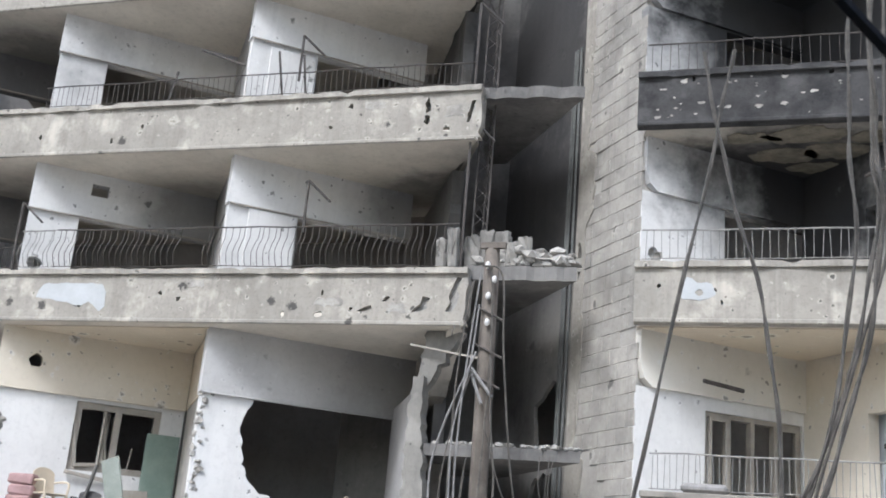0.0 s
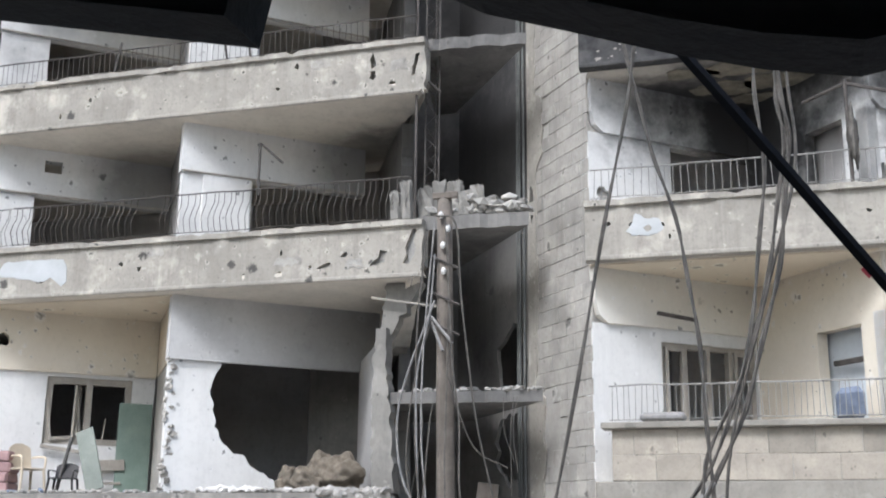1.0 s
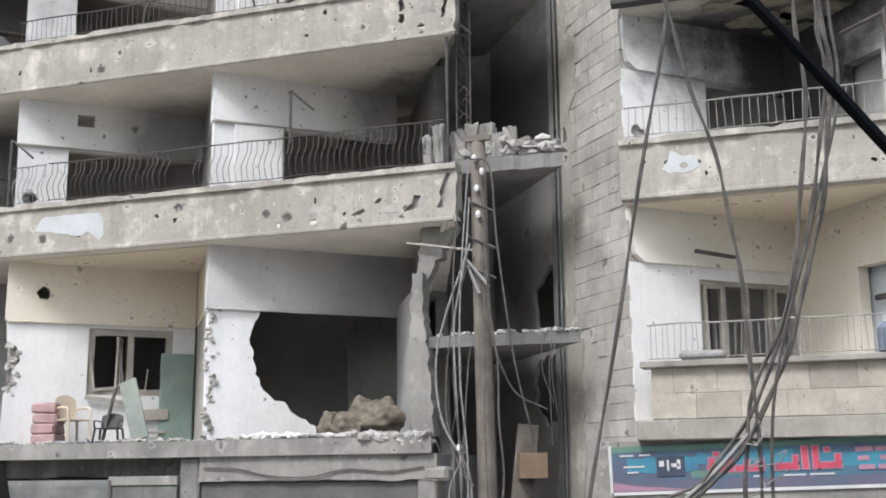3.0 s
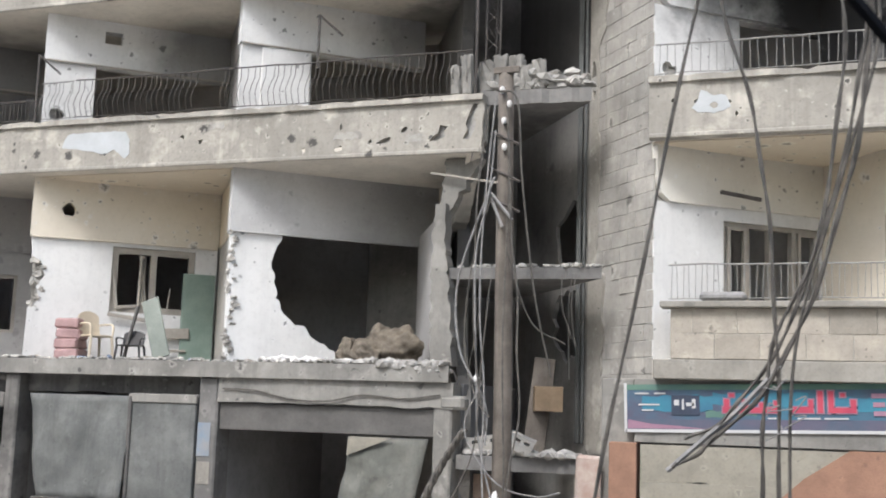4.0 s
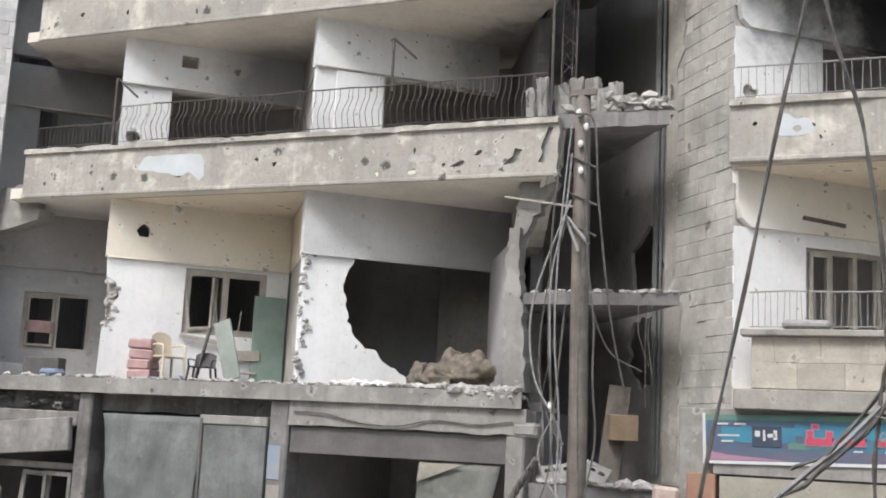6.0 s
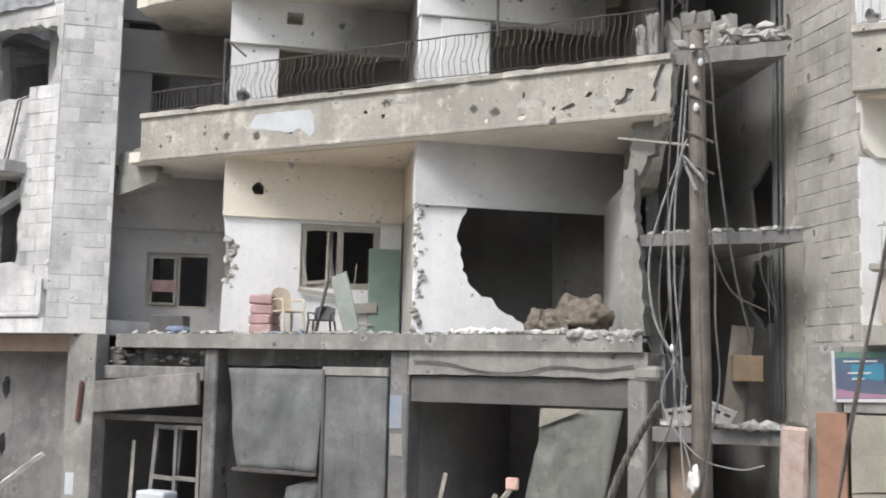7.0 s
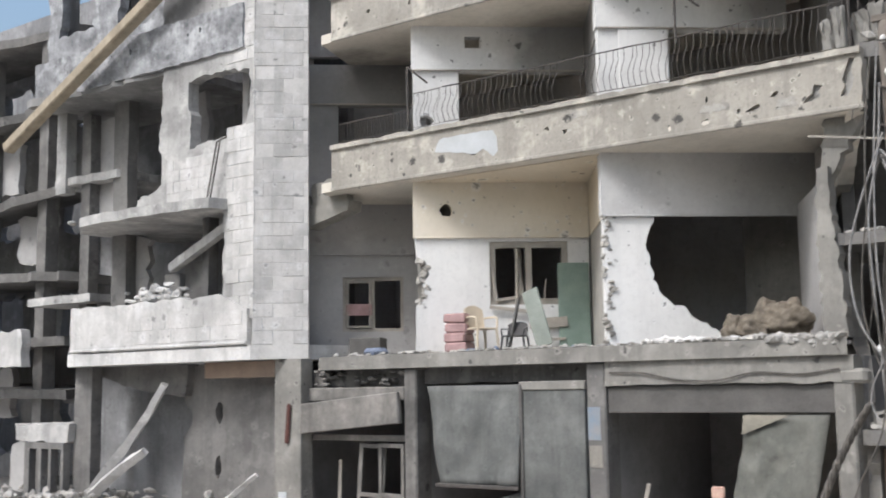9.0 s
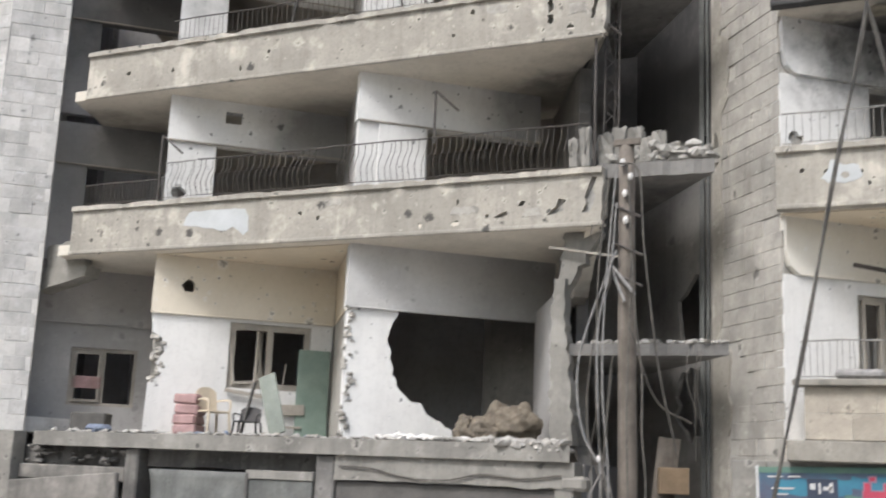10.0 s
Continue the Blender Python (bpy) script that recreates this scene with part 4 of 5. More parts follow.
# distant ruined frontage that closes the street
far = thing("ruined_building", "distant grey ruin with sagging floor slabs", "building")
for k, z in enumerate((0.0, 2.9, 4.2, 6.0, 8.0, 10.4, 12.6)):
    ob = prism("sagging_slab", jag([(-26.0, 17.5), (-34, 16.5), (-35, 19.6), (-26, 19.6)], 0.22, 0.5, keep=(1, 2)), -0.12, 0.12, far_plaster, far)
    ob.matrix_basis = Matrix.Translation((-29, 17.5, z + 0.1)) @ pose(0, 0, 0, rnd.uniform(-3, 12), rnd.uniform(-9, 9), 0) @ Matrix.Translation((29, -17.5, 0))
for x in (-27.2, -30.0, -33.0):
    panel("column", (0, 17.6), 0, jag(rect(x - 0.2, x + 0.2, 0, 12.8), 0.015, 0.4), [], 0.4, far_plaster, far)
for k in range(6):
    x = -27.3 - 1.2 * (k % 3) * 1.4
    panel("cracked_wall", (0, 18.0), 0, jag(rect(x - 1.6, x, 0.2 + 2.1 * k, 1.6 + 2.1 * k), 0.12, 0.3), [], 0.2, grey_paint, far)
panel("far_back_wall", (0, 19.5), 0, rect(-46, -25.5, 0, 14.5), [jag(rect(x - 0.9, x + 0.7, z, z + 1.5), 0.15, 0.3) for x in (-28, -31.5, -35) for z in (1.2, 4.4, 7.6, 10.8)], 0.3, far_grey, far)
boxed("far_inner_wall", -46, -25.5, 24, 24.3, 0, 14.5, far_grey, far)

rubble("rubble", [(rnd.uniform(-16.7, -13.7), YF + 0.12 + abs(rnd.gauss(0, 0.08)), 2.95 + rnd.uniform(0, 0.3)) for k in range(50)], shop_concrete, "scorched broken concrete hanging under the slab", (0.05, 0.18))

# ---- the camera's own side: a dark window opening with a chipped lintel ----
own = thing("viewing_room", "dark room with a chipped concrete window opening", "room", kind="structure")
boxed("ceiling_edge", -3.2, 3.2, 0.28, 0.6, 3.5, 3.65, room_dark, own)
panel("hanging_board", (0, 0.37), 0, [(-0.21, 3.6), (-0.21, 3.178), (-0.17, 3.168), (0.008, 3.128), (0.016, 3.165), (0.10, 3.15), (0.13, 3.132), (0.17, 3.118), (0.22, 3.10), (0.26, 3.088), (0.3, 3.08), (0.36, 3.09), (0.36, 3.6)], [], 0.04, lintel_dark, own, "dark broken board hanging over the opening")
boxed("sill", -3, 3, 0.41, 0.6, 1.2, 1.9, concrete, own)
boxed("room_wall", -3.2, -3.0, -4, 0.6, 1.0, 4.0, room_dark, own)
boxed("room_wall", 3.0, 3.2, -4, 0.6, 1.0, 4.0, room_dark, own)
boxed("room_wall", -3.0, 3.0, -4.2, -4.0, 1.0, 4.0, room_dark, own)
boxed("room_floor", -3.2, 3.2, -4.2, 0.6, 1.0, 1.2, room_dark, own)
boxed("room_ceiling", -3.2, 3.2, -4.2, 0.6, 3.6, 4.0, room_dark, own)
boxed("room_base", -3.2, 3.2, -4.2, 0.6, 0.0, 1.0, concrete, own)
# unseen frontage, added to cut low sky light on the storeys opposite
boxed("street_front", -40, -3.2, -4.2, 0.5, 0.0, 6.5, far_plaster, own, bevel=0.0)
boxed("street_front", 3.2, 30, -4.2, 0.5, 0.0, 6.5, far_plaster, own, bevel=0.0)
boxed("street_front", -3.2, 3.2, -4.2, 0.5, 4.0, 6.5, far_plaster, own, bevel=0.0)

# ---- utility pole ----
pole = thing("utility_pole", "weathered utility pole with tangled cut cables", "pole", at=(-4.36, 15.83, 0))
bm = bmesh.new()
tube_mesh(bm, [(-4.36, 15.83, 0), (-4.37, 15.83, 3), (-4.41, 15.83, 6), (-4.43, 15.83, 7.95)], 0.15, 12, 0.75)
part("shaft", bm, pole_mat, pole, smooth=True)
for z in (7.62, 7.4, 7.15, 6.75, 3.35, 1.2):
    bm = bmesh.new()
    lump_mesh(bm, (-4.40 + rnd.uniform(-0.05, 0.1) - (0.33 if z == 3.35 else 0), 15.66, z), (0.08, 0.08, 0.12), z, 2, 0.15)
    part("insulator", bm, ceramic, pole, "white ceramic insulator")
for z in (6.9, 6.35, 5.9):
    bm = bmesh.new()
    tube_mesh(bm, [(-4.6, 15.7, z + 0.1), (-4.15, 15.7, z - 0.12)], 0.02, 5)
    part("bracket", bm, iron, pole)
for a, b in (((-4.6, 15.66, 6.1), (-4.22, 15.6, 5.64)), ((-4.6, 15.68, 6.05), (-4.38, 15.62, 5.55))):
    bm = bmesh.new()
    tube_mesh(bm, [a, b], 0.024, 5)
    part("bent_rod", bm, cable_grey, pole)
bm = bmesh.new()
box(bm, -4.6, -4.2, 15.72, 15.78, 7.9, 8.0, None, 0.01)
part("crossarm", bm, pole_mat, pole)

mast = thing("lattice_mast", "thin rusted steel lattice mast rising from the landing", "mast", at=(-5.05, 17.2, 7.98))
LEGS = ((-5.17, 17.15), (-4.93, 17.15), (-5.05, 17.33))
for x, y in LEGS:
    bm = bmesh.new()
    tube_mesh(bm, [(x, y, 7.98), (x, y, 13.6)], 0.017, 6)
    part("leg", bm, iron, mast)
for k in range(24):
    z = 8.05 + 0.23 * k
    for q in range(3):
        (xa, ya), (xb, yb) = LEGS[q], LEGS[(q + 1) % 3]
        if k % 2:
            xa, ya, xb, yb = xb, yb, xa, ya
        bm = bmesh.new()
        tube_mesh(bm, [(xa, ya, z), (xb, yb, z + 0.23)], 0.009, 4)
        part("brace", bm, iron, mast)

bm = bmesh.new()
lump_mesh(bm, (-4.42, 15.62, 1.55), (0.16, 0.12, 0.34), 3, 3, 0.7)
tagged(part("plastic_bag", bm, ceramic, smooth=True), "crumpled white plastic bag caught on the pole", "bag")


def cable(pts, r, mat, label, group="overhead cables", twin=0.0):
    bm = bmesh.new()
    line = smooth_line(pts)
    tube_mesh(bm, line, r, 5)
    if twin:
        tube_mesh(bm, [p + Vector((twin * math.cos(i * 0.9), twin * math.sin(i * 0.9), 0)) for i, p in enumerate(line)], r, 5)
    return tagged(part("cable", bm, mat), label, "cable", group)


W = 6.5
BL = "black twisted overhead cable hanging slack across the street"
cable([(-0.40, W, 6.2), (-0.56, W, 5.3), (-0.98, W, 3.2), (-1.35, W, 1.2), (-1.5, W, 0)], 0.008, cable_mat, BL, twin=0.012)
cable([(-0.58, W, 6.2), (-0.42, W, 5.35), (-0.22, W, 4.55), (-0.13, W, 3.6), (-0.11, W, 2.4), (-0.1, W, 0)], 0.008, cable_mat, BL, twin=0.012)
cable([(0.26, W, 6.6), (0.24, W, 5.7), (0.25, W, 4.8), (0.02, W, 3.6), (-0.36, W, 2.95), (-0.62, W, 2.78)], 0.008, cable_mat, BL, twin=0.014)
cable([(0.36, W, 6.6), (0.38, W, 5.7), (0.40, W, 5.0), (0.23, W, 4.07), (-0.10, W, 3.2), (-0.5, W, 2.75), (-0.7, W, 2.62)], 0.010, cable_mat, BL, twin=0.016)
cable([(0.38, W, 6.6), (0.36, W, 5.6), (0.37, W, 5.0), (0.15, W, 4.0), (-0.14, W, 3.3), (-0.2, W, 2.7), (-0.22, W, 1.9)], 0.008, cable_mat, BL, twin=0.014)
cable([(0.45, W, 6.6), (0.43, W, 5.6), (0.44, W, 5.0), (0.22, W, 4.2), (-0.02, W, 3.3), (-0.06, W, 2.3), (-0.05, W, 1.2)], 0.010, cable_mat, BL)
cable([(-0.1, W, 3.2), (-0.33, W, 2.95), (-0.5, W, 2.80), (-0.72, W, 2.6)], 0.016, cable_grey, "frayed grey cable end", "overhead cables")
for k in range(7):
    x, z = rnd.uniform(-0.16, -0.02), rnd.uniform(2.85, 3.15)
    cable([(x, W - 0.02, z), (x + rnd.uniform(-0.06, 0.06), W - 0.03, z + rnd.uniform(-0.05, 0.05)), (x + rnd.uniform(-0.09, 0.09), W - 0.02, z + rnd.uniform(-0.09, 0.04))], 0.004, cable_grey, "frayed strand of grey wire", "frayed strands")
tagged(cable([(-1.24, 1.8, 5.64), (-0.40, 1.8, 4.46), (0.15, 1.8, 3.69), (0.47, 1.8, 3.23), (1.05, 1.8, 2.41), (1.96, 1.8, 1.12), (2.76, 1.8, 0.0)], 0.0108, rod_black, "thick black service cable stretched close by"), category="cable")

GL = "slack grey cable dangling from the utility pole"
P = (-4.42, 15.66)
for dx, z0, z1, bulge, mat in ((-0.1, 7.5, 1.0, -0.12, cable_grey), (-0.16, 7.4, 2.6, -0.22, cable_mat), (0.08, 7.6, 0.6, 0.05, cable_mat), (-0.06, 7.0, 1.6, -0.3, cable_grey), (0.12, 6.2, 1.2, 0.22, cable_mat)):
    n = 6
    pts = [(P[0] + dx + bulge * math.sin(math.pi * k / n) + rnd.uniform(-0.05, 0.05), P[1] - rnd.uniform(0, 0.1), z0 + (z1 - z0) * k / n) for k in range(n + 1)]
    cable(pts, 0.014, mat, GL, "pole cables")
cable([(-4.5, 15.6, 7.6), (-4.2, 15.65, 7.45), (-4.12, 15.7, 6.3), (-3.95, 15.9, 4.6), (-3.75, 16.2, 3.4)], 0.016, cable_mat, GL, "pole cables")
cable([(-4.5, 15.6, 6.3), (-4.95, 15.7, 5.2), (-5.12, 15.8, 4.5), (-5.0, 15.75, 3.7), (-4.6, 15.7, 3.0), (-4.55, 15.6, 2.4)], 0.017, cable_grey, GL, "pole cables")
cable([(-4.55, 15.6, 6.0), (-4.85, 15.7, 5.0), (-4.95, 15.75, 3.9), (-4.75, 15.7, 3.1), (-4.5, 15.6, 2.8)], 0.012, cable_mat, GL, "pole cables")
cable([(-4.3, 15.6, 5.2), (-4.0, 15.9, 4.2), (-3.6, 16.4, 3.9)], 0.013, cable_mat, GL, "pole cables")
cable([(-4.62, 15.6, 3.3), (-4.9, 15.7, 2.6), (-4.4, 15.6, 1.9), (-3.9, 15.9, 1.7), (-3.6, 16.2, 1.75)], 0.012, cable_grey, GL, "pole cables")
cable([(-4.55, 15.6, 4.6), (-4.65, 15.6, 3.4), (-4.75, 15.65, 2.3), (-5.2, 15.8, 1.4), (-5.6, 16.0, 0.4)], 0.012, cable_mat, GL, "pole cables")
rope = bmesh.new()
spine = smooth_line([(-5.0, 16.0, 2.6), (-5.35, 16.1, 2.1), (-5.7, 16.1, 1.4), (-6.0, 16.1, 0.5), (-6.1, 16.1, 0.0)], 14)
for q in range(3):
    tube_mesh(rope, [p + Vector((0.034 * math.cos(0.75 * i + 2.1 * q), 0.034 * math.sin(0.75 * i + 2.1 * q), 0.0)) for i, p in enumerate(spine)], 0.032, 6)
tagged(part("cable_coil", rope, cable_mat, smooth=True), "thick bundle of twisted grey cable by the shop pillar", "cable")

# ---- loose things on the first floor ----


def plastic_chair(material, label, m, group=""):
    ch = thing("plastic_chair", label, "chair", group)
    bm = bmesh.new()
    box(bm, -0.21, 0.21, -0.2, 0.2, 0.40, 0.43, None, 0.012)
    part("seat", bm, material, ch)
    bm = bmesh.new()
    shell = []
    for k in range(9):
        q = -1.0 + 0.25 * k
        hi = 0.86 - 0.09 * q * q
        shell.append([bm.verts.new((0.22 * math.sin(q), yy + 0.05 * math.cos(q) + lean, z)) for yy, z, lean in ((0.14, 0.43, 0), (0.14, hi, 0.07), (0.165, hi, 0.07), (0.165, 0.43, 0))])
    for a, b in zip(shell, shell[1:]):
        for j in range(4):
            bm.faces.new((a[j], a[(j + 1) % 4], b[(j + 1) % 4], b[j]))
    bm.faces.new(shell[0])
    bm.faces.new(shell[-1][::-1])
    part("backrest", bm, material, ch)
    for x in (-0.19, 0.19):
        for y in (-0.18, 0.18):
            bm = bmesh.new()
            tube_mesh(bm, [(x, y, 0.405), (x * 1.15, y * 1.15, 0)], 0.024, 6, 0.8)
            part("leg", bm, material, ch)
        bm = bmesh.new()
        tube_mesh(bm, smooth_line([(x, 0.2, 0.62), (x * 1.1, 0.0, 0.63), (x * 1.1, -0.17, 0.6), (x * 1.05, -0.18, 0.43)], 4), 0.018, 6)
        part("armrest", bm, material, ch)
    ch.matrix_basis = m
    return ch


for k in range(4):
    bm = bmesh.new()
    box(bm, -0.22, 0.22, -0.24, 0.24, 0, 0.178, None, 0.032)
    for v in bm.verts:
        v.co += Vector((rnd.uniform(-0.012, 0.012), rnd.uniform(-0.012, 0.012), rnd.uniform(-0.012, 0.008)))
    pad = part("seat_cushion", bm, pink_plastic)
    pad.matrix_basis = pose(-12.78 + rnd.uniform(-0.02, 0.02), 17.02, 3.57 + 0.182 * k, 0, rnd.uniform(-3, 3), 12 + rnd.uniform(-6, 6))
    tagged(pad, "dusty faded pink padded seat cushion in a stack", "cushion", "stacked pink cushions")
plastic_chair(beige_plastic, "beige plastic garden chair turned sideways on the balcony", pose(-12.3, 17.05, 3.565, 0, 0, 68) @ Matrix.Diagonal((1.1, 1.1, 1.02, 1)))
plastic_chair(dark_plastic, "low dark plastic stool with a bent back", pose(-11.52, 17.0, 3.565, 0, 0, 20) @ Matrix.Diagonal((1, 1, 0.62, 1)))


def slab_thing(name, label, category, sx, sy, sz, material, m, bevel=0.01, group=""):
    bm = bmesh.new()
    box(bm, 0, sx, 0, sy, 0, sz, None, bevel)
    ob = part(name, bm, material)
    ob.matrix_basis = m
    return tagged(ob, label, category, group)


slab_thing("door_leaf", "faded green painted door leaf standing by the window", "door", 0.62, 0.04, 1.75, green_paint, place(A, 2.78, 3.565, U_ANG, 0.08) @ pose(0, 0, 0, -2, 0, 0))
slab_thing("door_leaf", "fallen green panel leaning against the window sill", "panel", 0.33, 0.04, 1.12, steel_green, pose(-11.13, 17.12, 3.57, -8, -20, 5))
slab_thing("door_leaf", "dark folded underside of the fallen green panel", "panel", 0.05, 0.06, 1.0, fascia_grey, pose(-11.78, 17.12, 3.57, 0, 13, 5))
sofa = thing("armchair", "collapsed dusty brown upholstered armchair in the shell hole", "armchair")
for at, size in (((-7.15, 17.3, 3.72), (0.7, 0.7, 0.42)), ((-6.6, 17.4, 3.86), (0.75, 0.6, 0.62)), ((-6.95, 17.5, 3.95), (0.5, 0.5, 0.5)), ((-7.45, 17.2, 3.72), (0.35, 0.4, 0.45))):
    bm = bmesh.new()
    lump_mesh(bm, at, size, at[0], 4, 0.55)
    for v in bm.verts:
        v.co += Vector((0.0, 0.0, 0.035 * noise.noise(v.co * 14)))
    part("cushion", bm, sofa_cloth, sofa, smooth=True)
for k in range(5):
    x = (-11.3, -11.15, -10.9, -13.0, -8.9)[k]
    slab_thing("wood_scrap", "splintered piece of grey timber in the debris", "timber", rnd.uniform(0.3, 0.6), 0.04, 0.05, frame_mat, pose(x, 16.9, 3.6, rnd.uniform(-10, 10), rnd.uniform(-10, 30), rnd.uniform(0, 60)), group="wood scraps")
slab_thing("crumpled_cloth", "crumpled blue grey cloth on the slab edge", "cloth", 0.5, 0.3, 0.16, cloth_blue, pose(-15.2, 17.0, 3.57), 0.07)
slab_thing("crate", "dark wooden crate beneath the window", "crate", 0.7, 0.4, 0.4, fascia_grey, pose(-15.9, 17.4, 3.57, 0, 0, 20), 0.02)
rubble("rubble", [(rnd.uniform(-15.8, -5.6), YF + 0.02 + abs(rnd.gauss(0, 0.18)), 3.56) for k in range(330)], rubble_mat, "broken concrete crumbs along the slab edge", (0.03, 0.11))
rubble("rubble", [(rnd.uniform(-7.8, -5.6), YF + 0.0 + abs(rnd.gauss(0, 0.25)), 3.56) for k in range(90)], rubble_mat, "pale plaster rubble heaped under the shell hole", (0.05, 0.16))
rubble("rubble", [(rnd.uniform(-9.0, -7.3), 16.9 + abs(rnd.gauss(0, 0.15)), 3.57) for k in range(60)], pale_mortar, "pale plaster lumps below the broken wall", (0.05, 0.2))
rubble("rubble", [(rnd.uniform(-5.3, -3.6), 16.9 + abs(rnd.gauss(0, 0.25)), 2.2) for k in range(110)], rubble_mat, "broken concrete heaped on the landing", (0.05, 0.2))
rubble("rubble", [(rnd.uniform(-5.5, -3.2), 16.95 + abs(rnd.gauss(0, 0.15)), 5.12) for k in range(90)], rubble_mat, "concrete crumbs on the broken landing", (0.04, 0.12))
rubble("rubble", [(rnd.uniform(-24, -17.6), YL + 0.05 + abs(rnd.gauss(0, 0.2)), 6.97) for k in range(120)], rubble_mat, "broken masonry on the cracked slab", (0.05, 0.2))
rubble("rubble", [(-20.5 + rnd.gauss(0, 0.5), YL + 0.1 + abs(rnd.gauss(0, 0.1)), 4.9 + abs(rnd.gauss(0, 0.15))) for k in range(40)], block_white, "loose pale stones on the balcony wall", (0.1, 0.3))
rubble("rubble", [(rnd.gauss(-24, 1.6), rnd.uniform(14.6, 17.5), max(0, 0.6 - abs(rnd.gauss(0, 0.5)))) for k in range(520)], rubble_mat, "heap of broken masonry in the street", (0.06, 0.26))
rubble("rubble", [(rnd.uniform(-20, 2), rnd.uniform(14.5, 17.0), 0) for k in range(300)], rubble_mat, "scattered masonry along the shop fronts", (0.06, 0.3))

# concrete blocks fallen on the stairs, and block ends on the upper landing
for k, (x, y, z, rx, ry, rz) in enumerate(((-4.68, 16.75, 2.4, 8, 22, 12), (-5.2, 16.95, 2.22, 0, -8, 30))):
    bm = bmesh.new()
    panel_mesh(bm, (0, 0), 0, jag(rect(0, 0.5, 0, 0.24), 0.01, 0.1), [rect(0.045 + 0.15 * q, 0.14 + 0.15 * q, 0.14, 0.19) for q in range(3)], 0.2)
    hollow = part("concrete_block", bm, rubble_mat if k == 0 else block_grey)
    hollow.matrix_basis = pose(x, y, z, rx, ry, rz)
    tagged(hollow, "fallen hollow concrete block on the landing", "block", "fallen blocks")


def rough_block(w, h, label, m):
    bm = bmesh.new()
    box(bm, 0, w, 0, 0.2, 0, h, None, 0.02)
    bmesh.ops.subdivide_edges(bm, edges=[e for e in bm.edges if e.calc_length() > 0.1], cuts=2, use_grid_fill=True)
    for v in bm.verts:
        k = 0.03 if v.co.z > 0.05 else 0.004
        v.co += Vector((rnd.uniform(-k, k), rnd.uniform(-k, k), rnd.uniform(-k, k) if v.co.z > 0.05 else 0))
    ob = part("concrete_block", bm, concrete)
    ob.matrix_basis = m
    tagged(ob, label, "block", "standing blocks")


for k, h in enumerate((0.52, 0.62, 0.6, 0.42, 0.5, 0.3)):
    rough_block(rnd.uniform(0.19, 0.24), h, "broken dusty block still standing on the landing edge", pose(-5.2 + 0.22 * k, 16.95 + rnd.uniform(-0.05, 0.05), 7.985, 0, rnd.uniform(-3, 3), rnd.uniform(-6, 6)))
for k, h in enumerate((0.5, 0.66)):
    rough_block(rnd.uniform(0.15, 0.18), h, "rough dusty block standing on the balcony coping", pose(-5.58 + 0.2 * k, 16.6 + rnd.uniform(-0.02, 0.02), 7.868, 0, rnd.uniform(-2, 2), rnd.uniform(-4, 4)))
rubble("rubble", [(rnd.uniform(-5.2, -3.4), 17.0 + abs(rnd.gauss(0, 0.12)), 7.98 + abs(rnd.gauss(0, 0.1))) for k in range(70)], rubble_mat, "broken masonry heaped on the upper landing", (0.08, 0.28))
slab_thing("cardboard_box", "opened brown cardboard box among the rubble", "box", 0.45, 0.3, 0.4, cardboard, pose(-4.35, 17.6, 2.9, 0, 0, 20), 0.01)
slab_thing("timber_board", "brown board leaning in the stairwell", "board", 0.35, 0.05, 1.6, pole_mat, pose(-4.6, 17.8, 2.2, -6, 6, 10), 0.01)
slab_thing("mattress", "pink patterned mattress hanging against the pier", "mattress", 0.38, 0.1, 1.15, mattress_cloth, pose(-3.5, 16.6, 1.15, 4, 3, 0), 0.045)
slab_thing("curtain_pole", "thin pale pole sticking out of the broken slab", "pole", 1.35, 0.035, 0.035, frame_mat, pose(-5.95, 16.80, 6.64, 0, 10, 0), 0.006)
slab_thing("lamp_bracket", "bent wall lamp arm on the balcony wall", "bracket", 0.75, 0.05, 0.06, iron, place(R, 1.0, 6.25, U_ANG, 0.3) @ pose(0, 0, 0, 0, 4, 0), 0.01)
slab_thing("cushion", "grey cushion lying on the balcony coping", "cushion", 0.65, 0.25, 0.14, cable_grey, pose(-1.65, YR + 0.0, 4.535), 0.05)
slab_thing("crumpled_cloth", "blue grey cloth hung in the balcony niche", "cloth", 0.5, 0.2, 0.5, cloth_blue, pose(1.0, 17.0, 4.53, 0, 0, -40), 0.1)

# clothes-line irons on the balconies
for x, y, z, up in ((-8.15, 17.0, 8.62, 0.95), (-13.7, YF + 0.05, 7.87, 1.3), (-8.6, 17.0, 11.5, 0.9), (-5.2, YF + 0.1, 7.87, 2.6), (-5.2, YF + 0.1, 11.04, 1.6)):
    bm = bmesh.new()
    tube_mesh(bm, [(x, y, z), (x, y, z + up)], 0.025, 6)
    tube_mesh(bm, [(x, y, z + up), (x + 0.38, y + 0.15, z + up - 0.35)], 0.022, 6)
    tagged(part("iron_bracket", bm, iron), "rusty iron clothes-line bracket on the balcony", "bracket", "clothes-line brackets")

